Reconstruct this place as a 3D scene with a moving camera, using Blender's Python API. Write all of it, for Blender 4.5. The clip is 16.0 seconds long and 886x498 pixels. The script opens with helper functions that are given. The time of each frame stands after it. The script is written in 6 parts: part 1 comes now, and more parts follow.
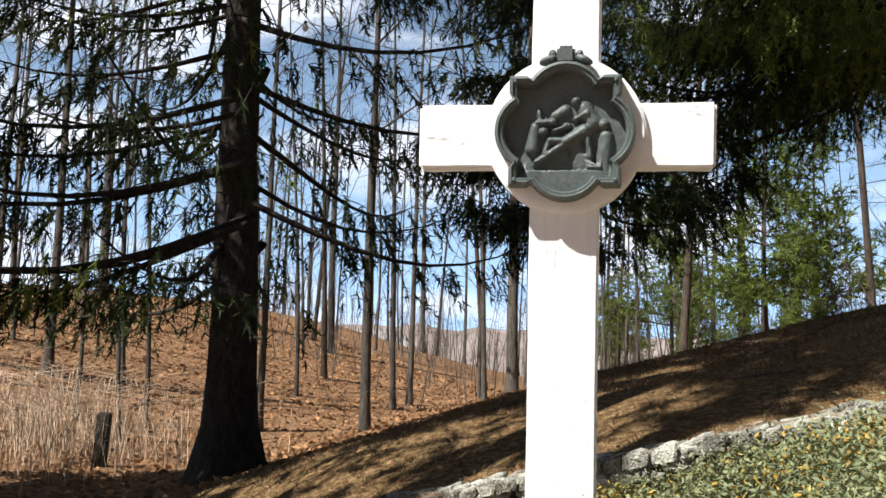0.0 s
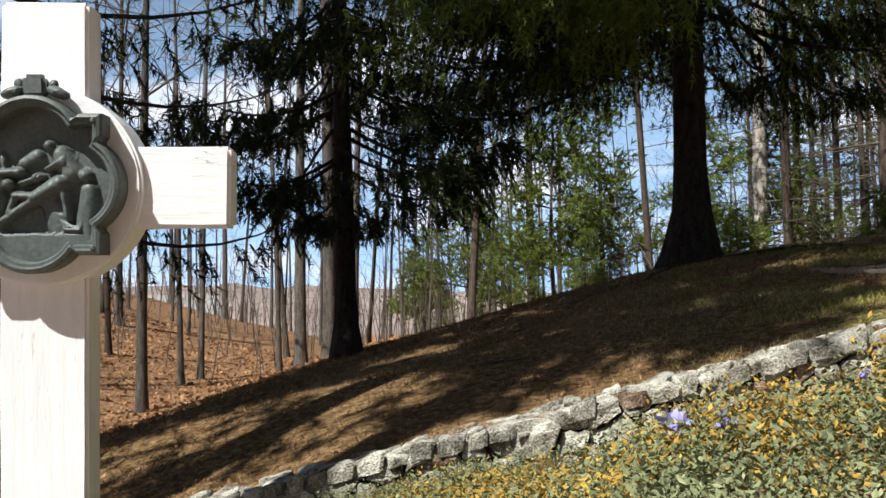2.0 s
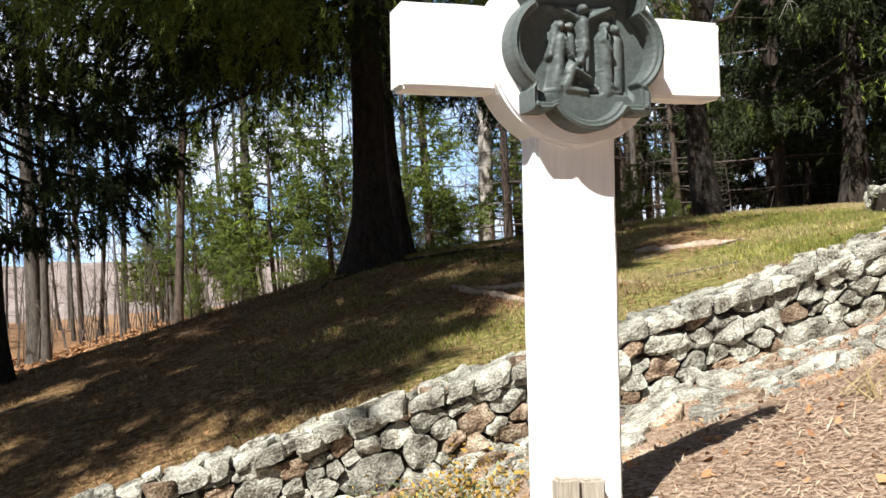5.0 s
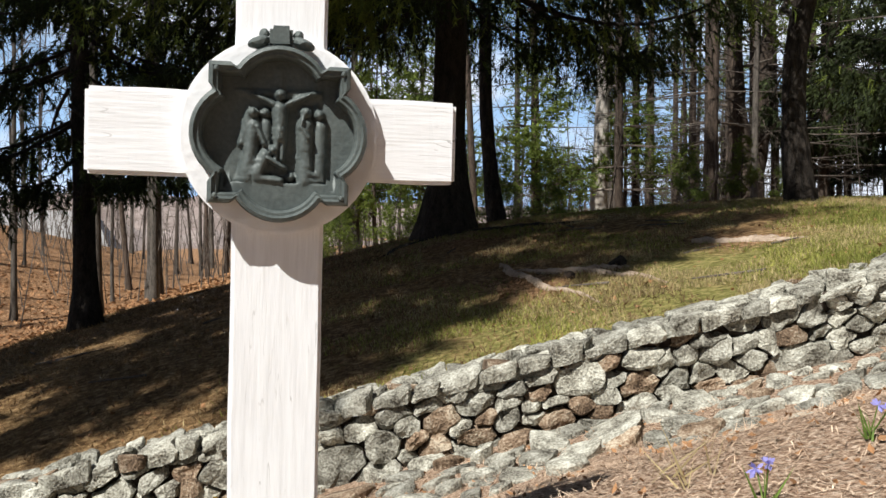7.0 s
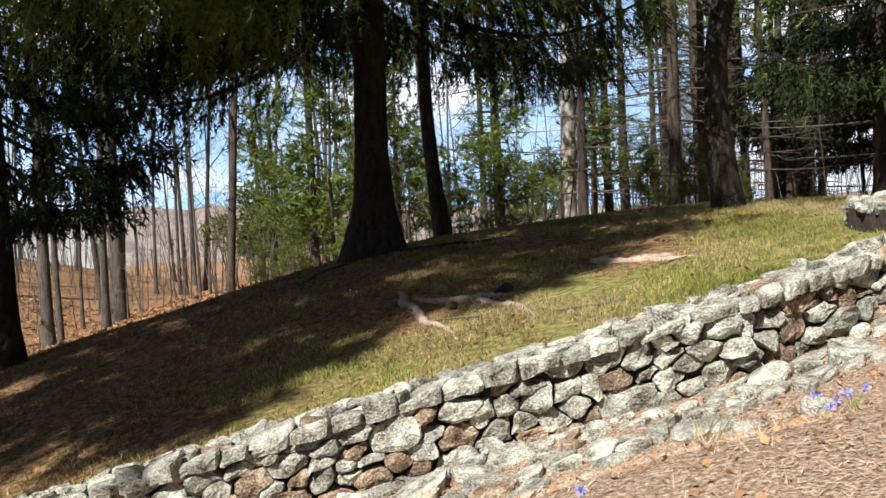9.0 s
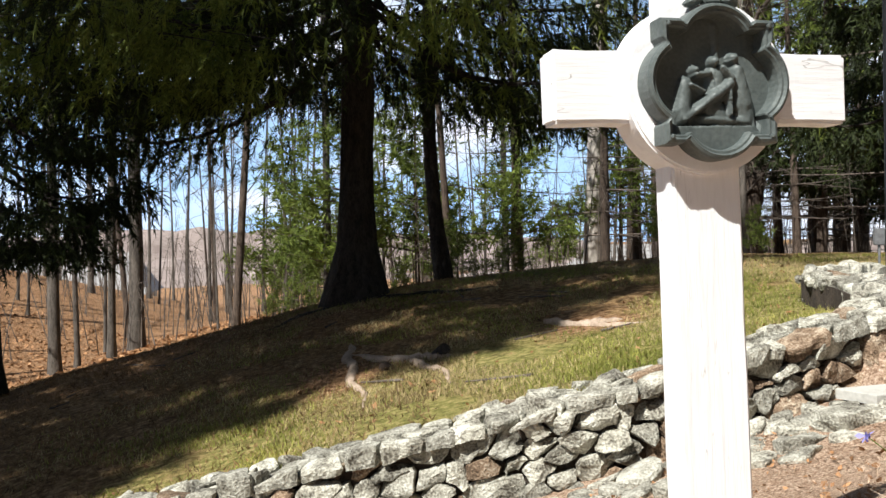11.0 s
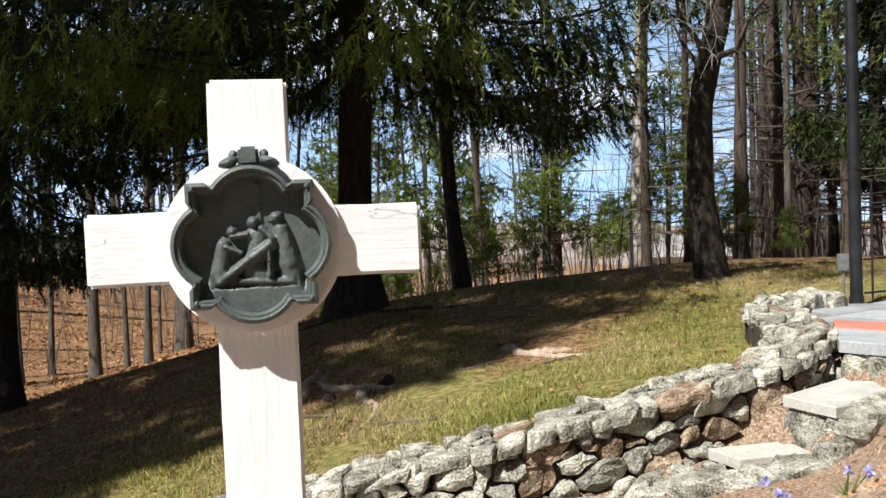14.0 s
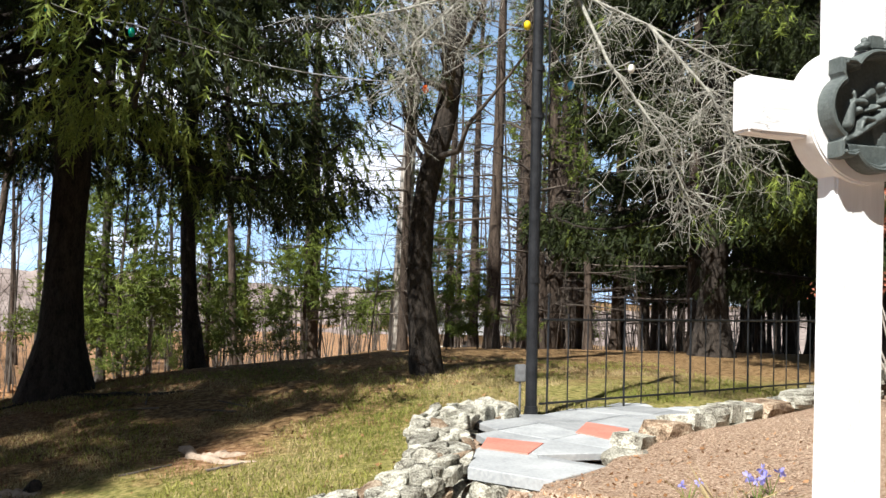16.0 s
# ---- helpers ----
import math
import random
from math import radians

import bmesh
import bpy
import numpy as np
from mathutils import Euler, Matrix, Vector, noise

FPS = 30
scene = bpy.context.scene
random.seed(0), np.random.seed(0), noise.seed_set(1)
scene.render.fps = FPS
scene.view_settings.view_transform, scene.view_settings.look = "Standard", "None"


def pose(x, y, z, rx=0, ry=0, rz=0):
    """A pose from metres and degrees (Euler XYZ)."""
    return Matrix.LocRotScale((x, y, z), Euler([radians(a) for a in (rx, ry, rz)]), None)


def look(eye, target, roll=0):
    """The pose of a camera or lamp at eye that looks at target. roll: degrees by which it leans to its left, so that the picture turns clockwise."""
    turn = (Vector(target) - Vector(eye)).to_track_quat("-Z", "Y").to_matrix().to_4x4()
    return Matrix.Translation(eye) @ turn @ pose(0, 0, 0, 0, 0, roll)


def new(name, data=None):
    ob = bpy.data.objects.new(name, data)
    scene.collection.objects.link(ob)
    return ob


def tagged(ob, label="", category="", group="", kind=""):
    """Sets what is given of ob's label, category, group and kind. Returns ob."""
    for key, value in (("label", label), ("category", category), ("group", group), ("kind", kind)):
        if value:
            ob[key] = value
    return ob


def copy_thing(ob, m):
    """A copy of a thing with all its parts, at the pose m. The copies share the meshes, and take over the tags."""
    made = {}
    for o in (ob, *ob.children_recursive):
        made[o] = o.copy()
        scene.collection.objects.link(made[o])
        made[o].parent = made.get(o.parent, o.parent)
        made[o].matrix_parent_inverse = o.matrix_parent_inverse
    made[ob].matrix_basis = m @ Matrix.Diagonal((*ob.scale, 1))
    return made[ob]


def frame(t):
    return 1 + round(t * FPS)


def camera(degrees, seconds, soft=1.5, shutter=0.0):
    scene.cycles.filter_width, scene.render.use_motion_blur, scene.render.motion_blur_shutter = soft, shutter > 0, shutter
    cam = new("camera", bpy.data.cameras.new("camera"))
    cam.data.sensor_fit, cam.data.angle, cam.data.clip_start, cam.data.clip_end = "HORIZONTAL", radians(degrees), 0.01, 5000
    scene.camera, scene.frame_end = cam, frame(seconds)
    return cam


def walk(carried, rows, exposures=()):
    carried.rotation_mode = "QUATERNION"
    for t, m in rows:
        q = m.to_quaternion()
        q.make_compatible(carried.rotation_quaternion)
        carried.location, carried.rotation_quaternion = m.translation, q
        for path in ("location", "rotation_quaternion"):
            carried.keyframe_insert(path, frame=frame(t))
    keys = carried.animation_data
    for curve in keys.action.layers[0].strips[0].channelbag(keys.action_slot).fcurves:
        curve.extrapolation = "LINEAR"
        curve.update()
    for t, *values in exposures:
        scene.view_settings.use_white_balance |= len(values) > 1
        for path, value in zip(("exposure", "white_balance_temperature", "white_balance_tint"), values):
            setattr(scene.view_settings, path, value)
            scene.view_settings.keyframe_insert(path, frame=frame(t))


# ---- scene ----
cam = camera(52.0, 16.0)
PATH = [
    (0, (1.14, -0.003, 2.371), (0.657, 1.927, 2.579), 1.0),
    (0.5, (1.333, 0.127, 2.44), (1.049, 2.104, 2.549), -0.1),
    (1, (1.545, 0.38, 2.558), (1.246, 2.349, 2.747), -0.8),
    (1.5, (1.666, 0.494, 2.704), (1.458, 2.477, 2.86), -2.1),
    (2, (1.867, 0.561, 2.706), (1.766, 2.556, 2.816), -0.9),
    (2.5, (2.193, 0.629, 2.806), (2.142, 2.627, 2.892), -2.1),
    (3, (2.362, 0.619, 2.944), (2.523, 2.612, 2.968), -0.4),
    (3.5, (2.652, 0.746, 3.038), (2.848, 2.736, 3.052), -1.3),
    (4, (2.900, 0.880, 3.234), (3.322, 2.834, 3.264), -4.3),
    (4.2, (3.008, 0.924, 3.232), (3.423, 2.881, 3.261), -3.9),
    (6.3, (4.104, 0.788, 3.573), (4.243, 2.781, 3.487), -2.6),
    (6.5, (4.206, 0.778, 3.597), (4.25, 2.775, 3.491), -2.0),
    (7, (4.44, 0.828, 3.602), (4.513, 2.824, 3.512), -0.0),
    (7.5, (4.715, 0.913, 3.753), (4.781, 2.909, 3.637), -3.4),
    (7.6, (4.772, 0.912, 3.763), (4.871, 2.907, 3.657), -3.8),
    (8, (4.996, 0.942, 3.796), (5.06, 2.939, 3.688), -2.0),
    (8.5, (5.322, 0.936, 3.818), (5.254, 2.931, 3.687), -2.4),
    (9, (5.659, 1.03, 3.872), (5.716, 3.027, 3.782), -2.6),
    (9.5, (5.933, 1.075, 4.002), (6.057, 3.07, 3.939), -3.2),
    (9.7, (6.045, 1.112, 3.989), (6.105, 3.111, 3.94), -2.9),
    (11.8, (7.125, 1.268, 4.183), (7.033, 3.266, 4.194), -1.4),
    (12, (7.212, 1.252, 4.19), (7.11, 3.249, 4.234), -2.3),
    (12.5, (7.464, 1.294, 4.215), (7.235, 3.28, 4.274), -2.6),
    (13, (7.653, 1.327, 4.405), (7.331, 3.301, 4.423), -3.5),
    (13.5, (7.764, 1.353, 4.454), (7.45, 3.328, 4.436), -3.3),
    (14, (8.029, 1.372, 4.492), (7.785, 3.357, 4.442), -1.6),
    (14.5, (8.255, 1.405, 4.529), (8.095, 3.399, 4.496), -3.2),
    (14.6, (8.324, 1.423, 4.549), (8.191, 3.419, 4.525), -3.2),
    (15, (8.645, 1.49, 4.636), (8.683, 3.489, 4.601), -3.1),
    (15.5, (8.787, 1.644, 4.759), (8.988, 3.634, 4.78), -2.8),
    (16, (9.012, 1.646, 4.788), (9.218, 3.633, 4.884), 1.6),
]
walk(cam, [(t, look(eye, target, roll)) for t, eye, target, roll in PATH],
     [(0, 0.78), (1.5, 0.52), (2.5, 0.88), (3, 1.13), (3.5, 1.28), (4, 1.26), (5.2, 0.88), (6.5, 0.48), (8, 0.54), (9, 0.82), (9.5, 0.92), (12, 0.76), (14.5, 0.76), (16, 1.0)])

# ---- light ----
SUN_TO = Vector((0.60, 0.80, -1.22)).normalized()
world = bpy.data.worlds.new("sky_world")
scene.world = world
world.use_nodes = True
wn = world.node_tree.nodes
sky = wn.new("ShaderNodeTexSky")
sky.sky_type = "NISHITA"
sky.sun_disc = False
sky.sun_elevation = radians(51)
sky.sun_rotation = math.atan2(-SUN_TO.x, -SUN_TO.y)
wn["Background"].inputs["Strength"].default_value = 0.040
# thin white cloud drifting over the blue
wtc = wn.new("ShaderNodeTexCoord")
wmap = wn.new("ShaderNodeMapping")
wmap.inputs["Scale"].default_value = (1.6, 1.6, 5.0)
wnoise = wn.new("ShaderNodeTexNoise")
wnoise.inputs["Scale"].default_value = 2.2
wnoise.inputs["Detail"].default_value = 7
wramp = wn.new("ShaderNodeValToRGB")
wramp.color_ramp.elements[0].position = 0.50
wramp.color_ramp.elements[1].position = 0.64
wmix = wn.new("ShaderNodeMix")
wmix.data_type = "RGBA"
wmix.inputs[7].default_value = (17.5, 18.6, 20.8, 1)
wl = world.node_tree.links
wl.new(wtc.outputs["Generated"], wmap.inputs["Vector"])
wl.new(wmap.outputs["Vector"], wnoise.inputs["Vector"])
wl.new(wnoise.outputs["Fac"], wramp.inputs["Fac"])
wsep = wn.new("ShaderNodeSeparateXYZ")
wl.new(wtc.outputs["Generated"], wsep.inputs[0])
wlow = wn.new("ShaderNodeMapRange")
wlow.inputs[1].default_value, wlow.inputs[2].default_value, wlow.inputs[3].default_value, wlow.inputs[4].default_value = 0.32, 0.62, 1.0, 0.0
wl.new(wsep.outputs["Z"], wlow.inputs[0])
wbank = wn.new("ShaderNodeMath")
wbank.operation = "MULTIPLY"
wl.new(wramp.outputs["Color"], wbank.inputs[0])
wl.new(wlow.outputs[0], wbank.inputs[1])
wl.new(wbank.outputs[0], wmix.inputs[0])
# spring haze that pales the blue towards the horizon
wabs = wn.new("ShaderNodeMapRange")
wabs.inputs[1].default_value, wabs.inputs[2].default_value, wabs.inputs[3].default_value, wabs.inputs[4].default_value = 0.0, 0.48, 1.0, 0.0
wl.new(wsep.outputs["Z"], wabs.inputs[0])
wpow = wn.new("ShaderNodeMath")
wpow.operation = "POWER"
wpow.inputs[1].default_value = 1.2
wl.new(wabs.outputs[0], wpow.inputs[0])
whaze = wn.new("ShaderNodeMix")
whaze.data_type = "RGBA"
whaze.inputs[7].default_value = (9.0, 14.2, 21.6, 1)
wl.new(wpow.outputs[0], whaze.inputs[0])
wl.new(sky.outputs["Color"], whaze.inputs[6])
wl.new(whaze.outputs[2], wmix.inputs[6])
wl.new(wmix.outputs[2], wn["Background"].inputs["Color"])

sun_data = bpy.data.lights.new("sun", "SUN")
sun_data.energy = 5.0
sun_data.angle = radians(0.55)
sun_data.color = (1.0, 0.972, 0.918)
sun = new("sun", sun_data)
sun.matrix_world = SUN_TO.to_track_quat("-Z", "Y").to_matrix().to_4x4()


# ---- materials ----
def material(name, dark, light, scale=8.0, rough=0.8, bump=0.3, fine=60.0, stretch=(1, 1, 1), metal=0.0,
             third=None, vary=0.0, coords="Object", through_light=0.0, bump_dist=0.02, cracks=None, crack_tone=0.36):
    """Procedural surface: two colours mixed at two scales, bump, spread per object or per island."""
    m = bpy.data.materials.new(name)
    m.use_nodes = True
    n, l = m.node_tree.nodes, m.node_tree.links
    b = n["Principled BSDF"]
    b.inputs["Roughness"].default_value = rough
    b.inputs["Metallic"].default_value = metal
    b.inputs["Specular IOR Level"].default_value = 0.3
    tc = n.new("ShaderNodeTexCoord")
    mp = n.new("ShaderNodeMapping")
    mp.inputs["Scale"].default_value = stretch
    if coords == "Position":
        l.new(n.new("ShaderNodeNewGeometry").outputs["Position"], mp.inputs["Vector"])
    else:
        l.new(tc.outputs[coords], mp.inputs["Vector"])
    big, small = n.new("ShaderNodeTexNoise"), n.new("ShaderNodeTexNoise")
    big.inputs["Scale"].default_value = scale
    big.inputs["Detail"].default_value = 5
    small.inputs["Scale"].default_value = fine
    small.inputs["Detail"].default_value = 4
    for q in (big, small):
        l.new(mp.outputs["Vector"], q.inputs["Vector"])
    add = n.new("ShaderNodeMath")
    add.operation = "MULTIPLY_ADD"
    add.inputs[1].default_value = 0.45
    l.new(small.outputs["Fac"], add.inputs[0])
    half = n.new("ShaderNodeMath")
    half.operation = "MULTIPLY"
    half.inputs[1].default_value = 0.55
    l.new(big.outputs["Fac"], half.inputs[0])
    l.new(half.outputs[0], add.inputs[2])
    ramp = n.new("ShaderNodeValToRGB")
    e = ramp.color_ramp.elements
    e[0].position, e[1].position = 0.36, 0.64
    e[0].color, e[1].color = (*dark, 1), (*light, 1)
    if third:
        t = e.new(0.5)
        t.color = (*third, 1)
    l.new(add.outputs[0], ramp.inputs["Fac"])
    out = ramp.outputs["Color"]
    if vary:
        info = n.new("ShaderNodeNewGeometry" if vary < 0 else "ShaderNodeObjectInfo")
        hsv = n.new("ShaderNodeHueSaturation")
        rng = n.new("ShaderNodeMapRange")
        rng.inputs[3].default_value, rng.inputs[4].default_value = 1 - abs(vary), 1 + abs(vary)
        l.new(info.outputs["Random Per Island" if vary < 0 else "Random"], rng.inputs[0])
        l.new(rng.outputs[0], hsv.inputs["Value"])
        l.new(out, hsv.inputs["Color"])
        out = hsv.outputs["Color"]
    if cracks:
        cm = n.new("ShaderNodeMapping")
        cm.inputs["Scale"].default_value = cracks
        l.new(tc.outputs["Object"], cm.inputs["Vector"])
        lines, gate = n.new("ShaderNodeTexNoise"), n.new("ShaderNodeTexNoise")
        lines.inputs["Scale"].default_value, lines.inputs["Detail"].default_value = 1.0, 2.5
        gate.inputs["Scale"].default_value = 7.0
        l.new(cm.outputs["Vector"], lines.inputs["Vector"])
        l.new(tc.outputs["Object"], gate.inputs["Vector"])
        near = n.new("ShaderNodeMath")
        near.operation = "COMPARE"
        near.inputs[1].default_value, near.inputs[2].default_value = 0.5, 0.005
        l.new(lines.outputs["Fac"], near.inputs[0])
        some = n.new("ShaderNodeMapRange")
        some.inputs[1].default_value, some.inputs[2].default_value = 0.52, 0.60
        l.new(gate.outputs["Fac"], some.inputs[0])
        both = n.new("ShaderNodeMath")
        both.operation = "MULTIPLY"
        l.new(near.outputs[0], both.inputs[0])
        l.new(some.outputs[0], both.inputs[1])
        cmix = n.new("ShaderNodeMix")
        cmix.data_type = "RGBA"
        cmix.inputs[7].default_value = (crack_tone, crack_tone, crack_tone, 1)
        l.new(both.outputs[0], cmix.inputs[0])
        l.new(out, cmix.inputs[6])
        out = cmix.outputs[2]
    l.new(out, b.inputs["Base Color"])
    if bump:
        bp = n.new("ShaderNodeBump")
        bp.inputs["Strength"].default_value = bump
        bp.inputs["Distance"].default_value = bump_dist
        l.new(add.outputs[0], bp.inputs["Height"])
        l.new(bp.outputs["Normal"], b.inputs["Normal"])
    if through_light:
        tr = n.new("ShaderNodeBsdfTranslucent")
        mix = n.new("ShaderNodeMixShader")
        mix.inputs[0].default_value = through_light
        l.new(out, tr.inputs["Color"])
        l.new(b.outputs[0], mix.inputs[1])
        l.new(tr.outputs[0], mix.inputs[2])
        l.new(mix.outputs[0], n["Material Output"].inputs["Surface"])
    return m


M_PAINT_UP = material("white_paint_upright", (0.74, 0.745, 0.755), (0.82, 0.83, 0.845), 7, 0.6, 0.13, 20, (6, 6, 0.5), cracks=(34, 34, 3.0), crack_tone=0.58)
M_PAINT_ACROSS = material("white_paint_across", (0.74, 0.745, 0.755), (0.82, 0.83, 0.845), 7, 0.6, 0.14, 20, (0.5, 6, 6), cracks=(3.0, 26, 26), crack_tone=0.45)
M_PAINT = material("white_paint", (0.75, 0.755, 0.765), (0.82, 0.83, 0.845), 6, 0.6, 0.3, 40)
M_LEAD = material("grey_cast_metal", (0.066, 0.080, 0.078), (0.115, 0.135, 0.130), 16, 0.5, 0.12, 110, metal=0.1)
M_OLD_WOOD = material("weathered_wood", (0.30, 0.25, 0.19), (0.55, 0.50, 0.42), 5, 0.85, 0.4, 30, (5, 5, 0.6))
M_STONE = material("grey_fieldstone", (0.060, 0.052, 0.040), (0.58, 0.575, 0.50), 9, 0.92, 1.0, 70, third=(0.30, 0.29, 0.24), vary=0.30, bump_dist=0.04, coords="Position")
M_RUST_STONE = material("brown_fieldstone", (0.05, 0.032, 0.02), (0.48, 0.41, 0.31), 9, 0.92, 1.0, 70, third=(0.23, 0.16, 0.105), vary=0.26, bump_dist=0.04, coords="Position")
M_EARTH = material("dark_joint_earth", (0.022, 0.017, 0.013), (0.085, 0.066, 0.052), 9, 0.95, 0.7, 50)
M_TREAD = material("pale_stone_tread", (0.38, 0.375, 0.34), (0.56, 0.555, 0.51), 4, 0.8, 0.4, 40, vary=0.08)
M_SLATE = material("grey_slate", (0.25, 0.265, 0.275), (0.40, 0.415, 0.42), 4, 0.7, 0.3, 40, vary=0.26)
M_RED_SLATE = material("red_slate", (0.42, 0.15, 0.11), (0.55, 0.22, 0.17), 4, 0.7, 0.3, 40, vary=0.08)
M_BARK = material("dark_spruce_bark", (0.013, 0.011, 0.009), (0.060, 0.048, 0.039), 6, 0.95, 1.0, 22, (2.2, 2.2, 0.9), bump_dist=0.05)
M_GREY_BARK = material("grey_bark", (0.030, 0.026, 0.022), (0.135, 0.118, 0.10), 5, 0.95, 0.9, 26, (3, 3, 0.6), vary=0.22, bump_dist=0.03)
M_PALE_BARK = material("pale_grey_bark", (0.26, 0.235, 0.205), (0.52, 0.48, 0.43), 5, 0.95, 0.8, 26, (3, 3, 0.6), bump_dist=0.03)
M_BROWN_BARK = material("brown_pine_bark", (0.022, 0.016, 0.012), (0.105, 0.078, 0.060), 5, 0.95, 0.9, 24, (3, 3, 0.7), vary=0.2, bump_dist=0.04)
M_TWIG = material("bare_twigs", (0.055, 0.044, 0.036), (0.15, 0.125, 0.105), 5, 0.95, 0.0, 30, vary=0.2)
M_LICHEN = material("lichened_dead_twigs", (0.20, 0.195, 0.165), (0.42, 0.41, 0.36), 12, 0.95, 0.2, 60)
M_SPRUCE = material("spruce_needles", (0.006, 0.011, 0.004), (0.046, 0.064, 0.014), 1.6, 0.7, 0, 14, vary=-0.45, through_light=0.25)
# paler copy of the spruce needles, coloured as if in sun
M_SPRUCE_LIT = material("sunlit_spruce_needles", (0.075, 0.115, 0.02), (0.24, 0.29, 0.055), 1.6, 0.7, 0, 14, vary=-0.35, through_light=0.35)
M_PINE = material("pine_needles", (0.045, 0.075, 0.014), (0.20, 0.25, 0.045), 0.7, 0.7, 0, 8, vary=-0.4, through_light=0.3)
M_GRASS = material("spring_grass", (0.12, 0.15, 0.025), (0.38, 0.37, 0.10), 0.9, 0.8, 0, 6, vary=-0.4, through_light=0.35)
M_DRY_GRASS = material("dry_grass", (0.26, 0.20, 0.095), (0.50, 0.41, 0.22), 0.9, 0.85, 0, 6, vary=-0.35, through_light=0.25)
M_NEEDLE_LITTER = material("fallen_needles", (0.075, 0.045, 0.022), (0.30, 0.19, 0.09), 0.9, 0.85, 0, 6, vary=-0.4, through_light=0.15)
M_LEAF_DRY = material("fallen_leaves", (0.20, 0.095, 0.04), (0.46, 0.26, 0.13), 0.8, 0.85, 0, 5, vary=-0.4, through_light=0.15)
M_STRAW = material("mulch_straw", (0.27, 0.175, 0.11), (0.70, 0.55, 0.41), 0.9, 0.9, 0, 7, vary=-0.35)
M_COVER = material("grey_green_ground_cover", (0.075, 0.098, 0.045), (0.31, 0.34, 0.18), 2.2, 0.75, 0, 9, vary=-0.35, through_light=0.2)
M_COVER_GOLD = material("golden_ground_cover", (0.28, 0.16, 0.03), (0.60, 0.42, 0.09), 2.2, 0.75, 0, 9, vary=-0.35, through_light=0.25)
M_BLUE = material("blue_flower_petals", (0.27, 0.26, 0.66), (0.46, 0.45, 0.84), 6, 0.7, 0, 20, vary=-0.2, through_light=0.3)
M_LEAF = material("fresh_green_blades", (0.10, 0.17, 0.03), (0.22, 0.31, 0.07), 4, 0.6, 0, 20, vary=-0.2, through_light=0.3)
M_IRON = material("black_painted_iron", (0.012, 0.013, 0.015), (0.03, 0.032, 0.036), 9, 0.45, 0.1, 60, metal=0.2)
M_STEEL_BOX = material("galvanised_box", (0.16, 0.165, 0.17), (0.26, 0.27, 0.275), 12, 0.5, 0.1, 50, metal=0.5)
M_CABLE = material("pale_cable", (0.30, 0.29, 0.27), (0.42, 0.41, 0.38), 20, 0.6, 0, 50)
M_LAMP_WHITE = material("white_lamp_housing", (0.60, 0.59, 0.55), (0.74, 0.73, 0.69), 8, 0.5, 0.1, 40)
M_LAMP_GLASS = material("grey_lamp_glass", (0.10, 0.11, 0.12), (0.22, 0.23, 0.24), 8, 0.12, 0, 30)
M_ROOT = material("bleached_roots", (0.22, 0.16, 0.11), (0.44, 0.35, 0.27), 8, 0.9, 0.6, 40)
M_ROOF = material("far_grey_roof", (0.22, 0.215, 0.21), (0.30, 0.295, 0.29), 2, 0.8, 0.1, 20)
M_HOUSE = material("far_pale_wall", (0.56, 0.52, 0.45), (0.68, 0.64, 0.57), 2, 0.8, 0.1, 20)
M_TAN_HOUSE = material("far_tan_wall", (0.34, 0.27, 0.19), (0.46, 0.38, 0.28), 2, 0.8, 0.1, 20)
M_DARK_GLASS = material("dark_window_glass", (0.03, 0.035, 0.04), (0.06, 0.065, 0.07), 2, 0.1, 0, 20)
M_RUSSET = material("russet_seed_heads", (0.25, 0.09, 0.055), (0.42, 0.17, 0.10), 5, 0.9, 0, 20, vary=-0.3, through_light=0.2)
M_FAR_WOOD = material("far_bare_woods", (0.16, 0.125, 0.11), (0.30, 0.25, 0.225), 0.05, 0.95, 0, 0.5)


def bulb_material(name, colour):
    m = bpy.data.materials.new(name)
    m.use_nodes = True
    b = m.node_tree.nodes["Principled BSDF"]
    b.inputs["Base Color"].default_value = (*colour, 1)
    b.inputs["Roughness"].default_value = 0.2
    return m


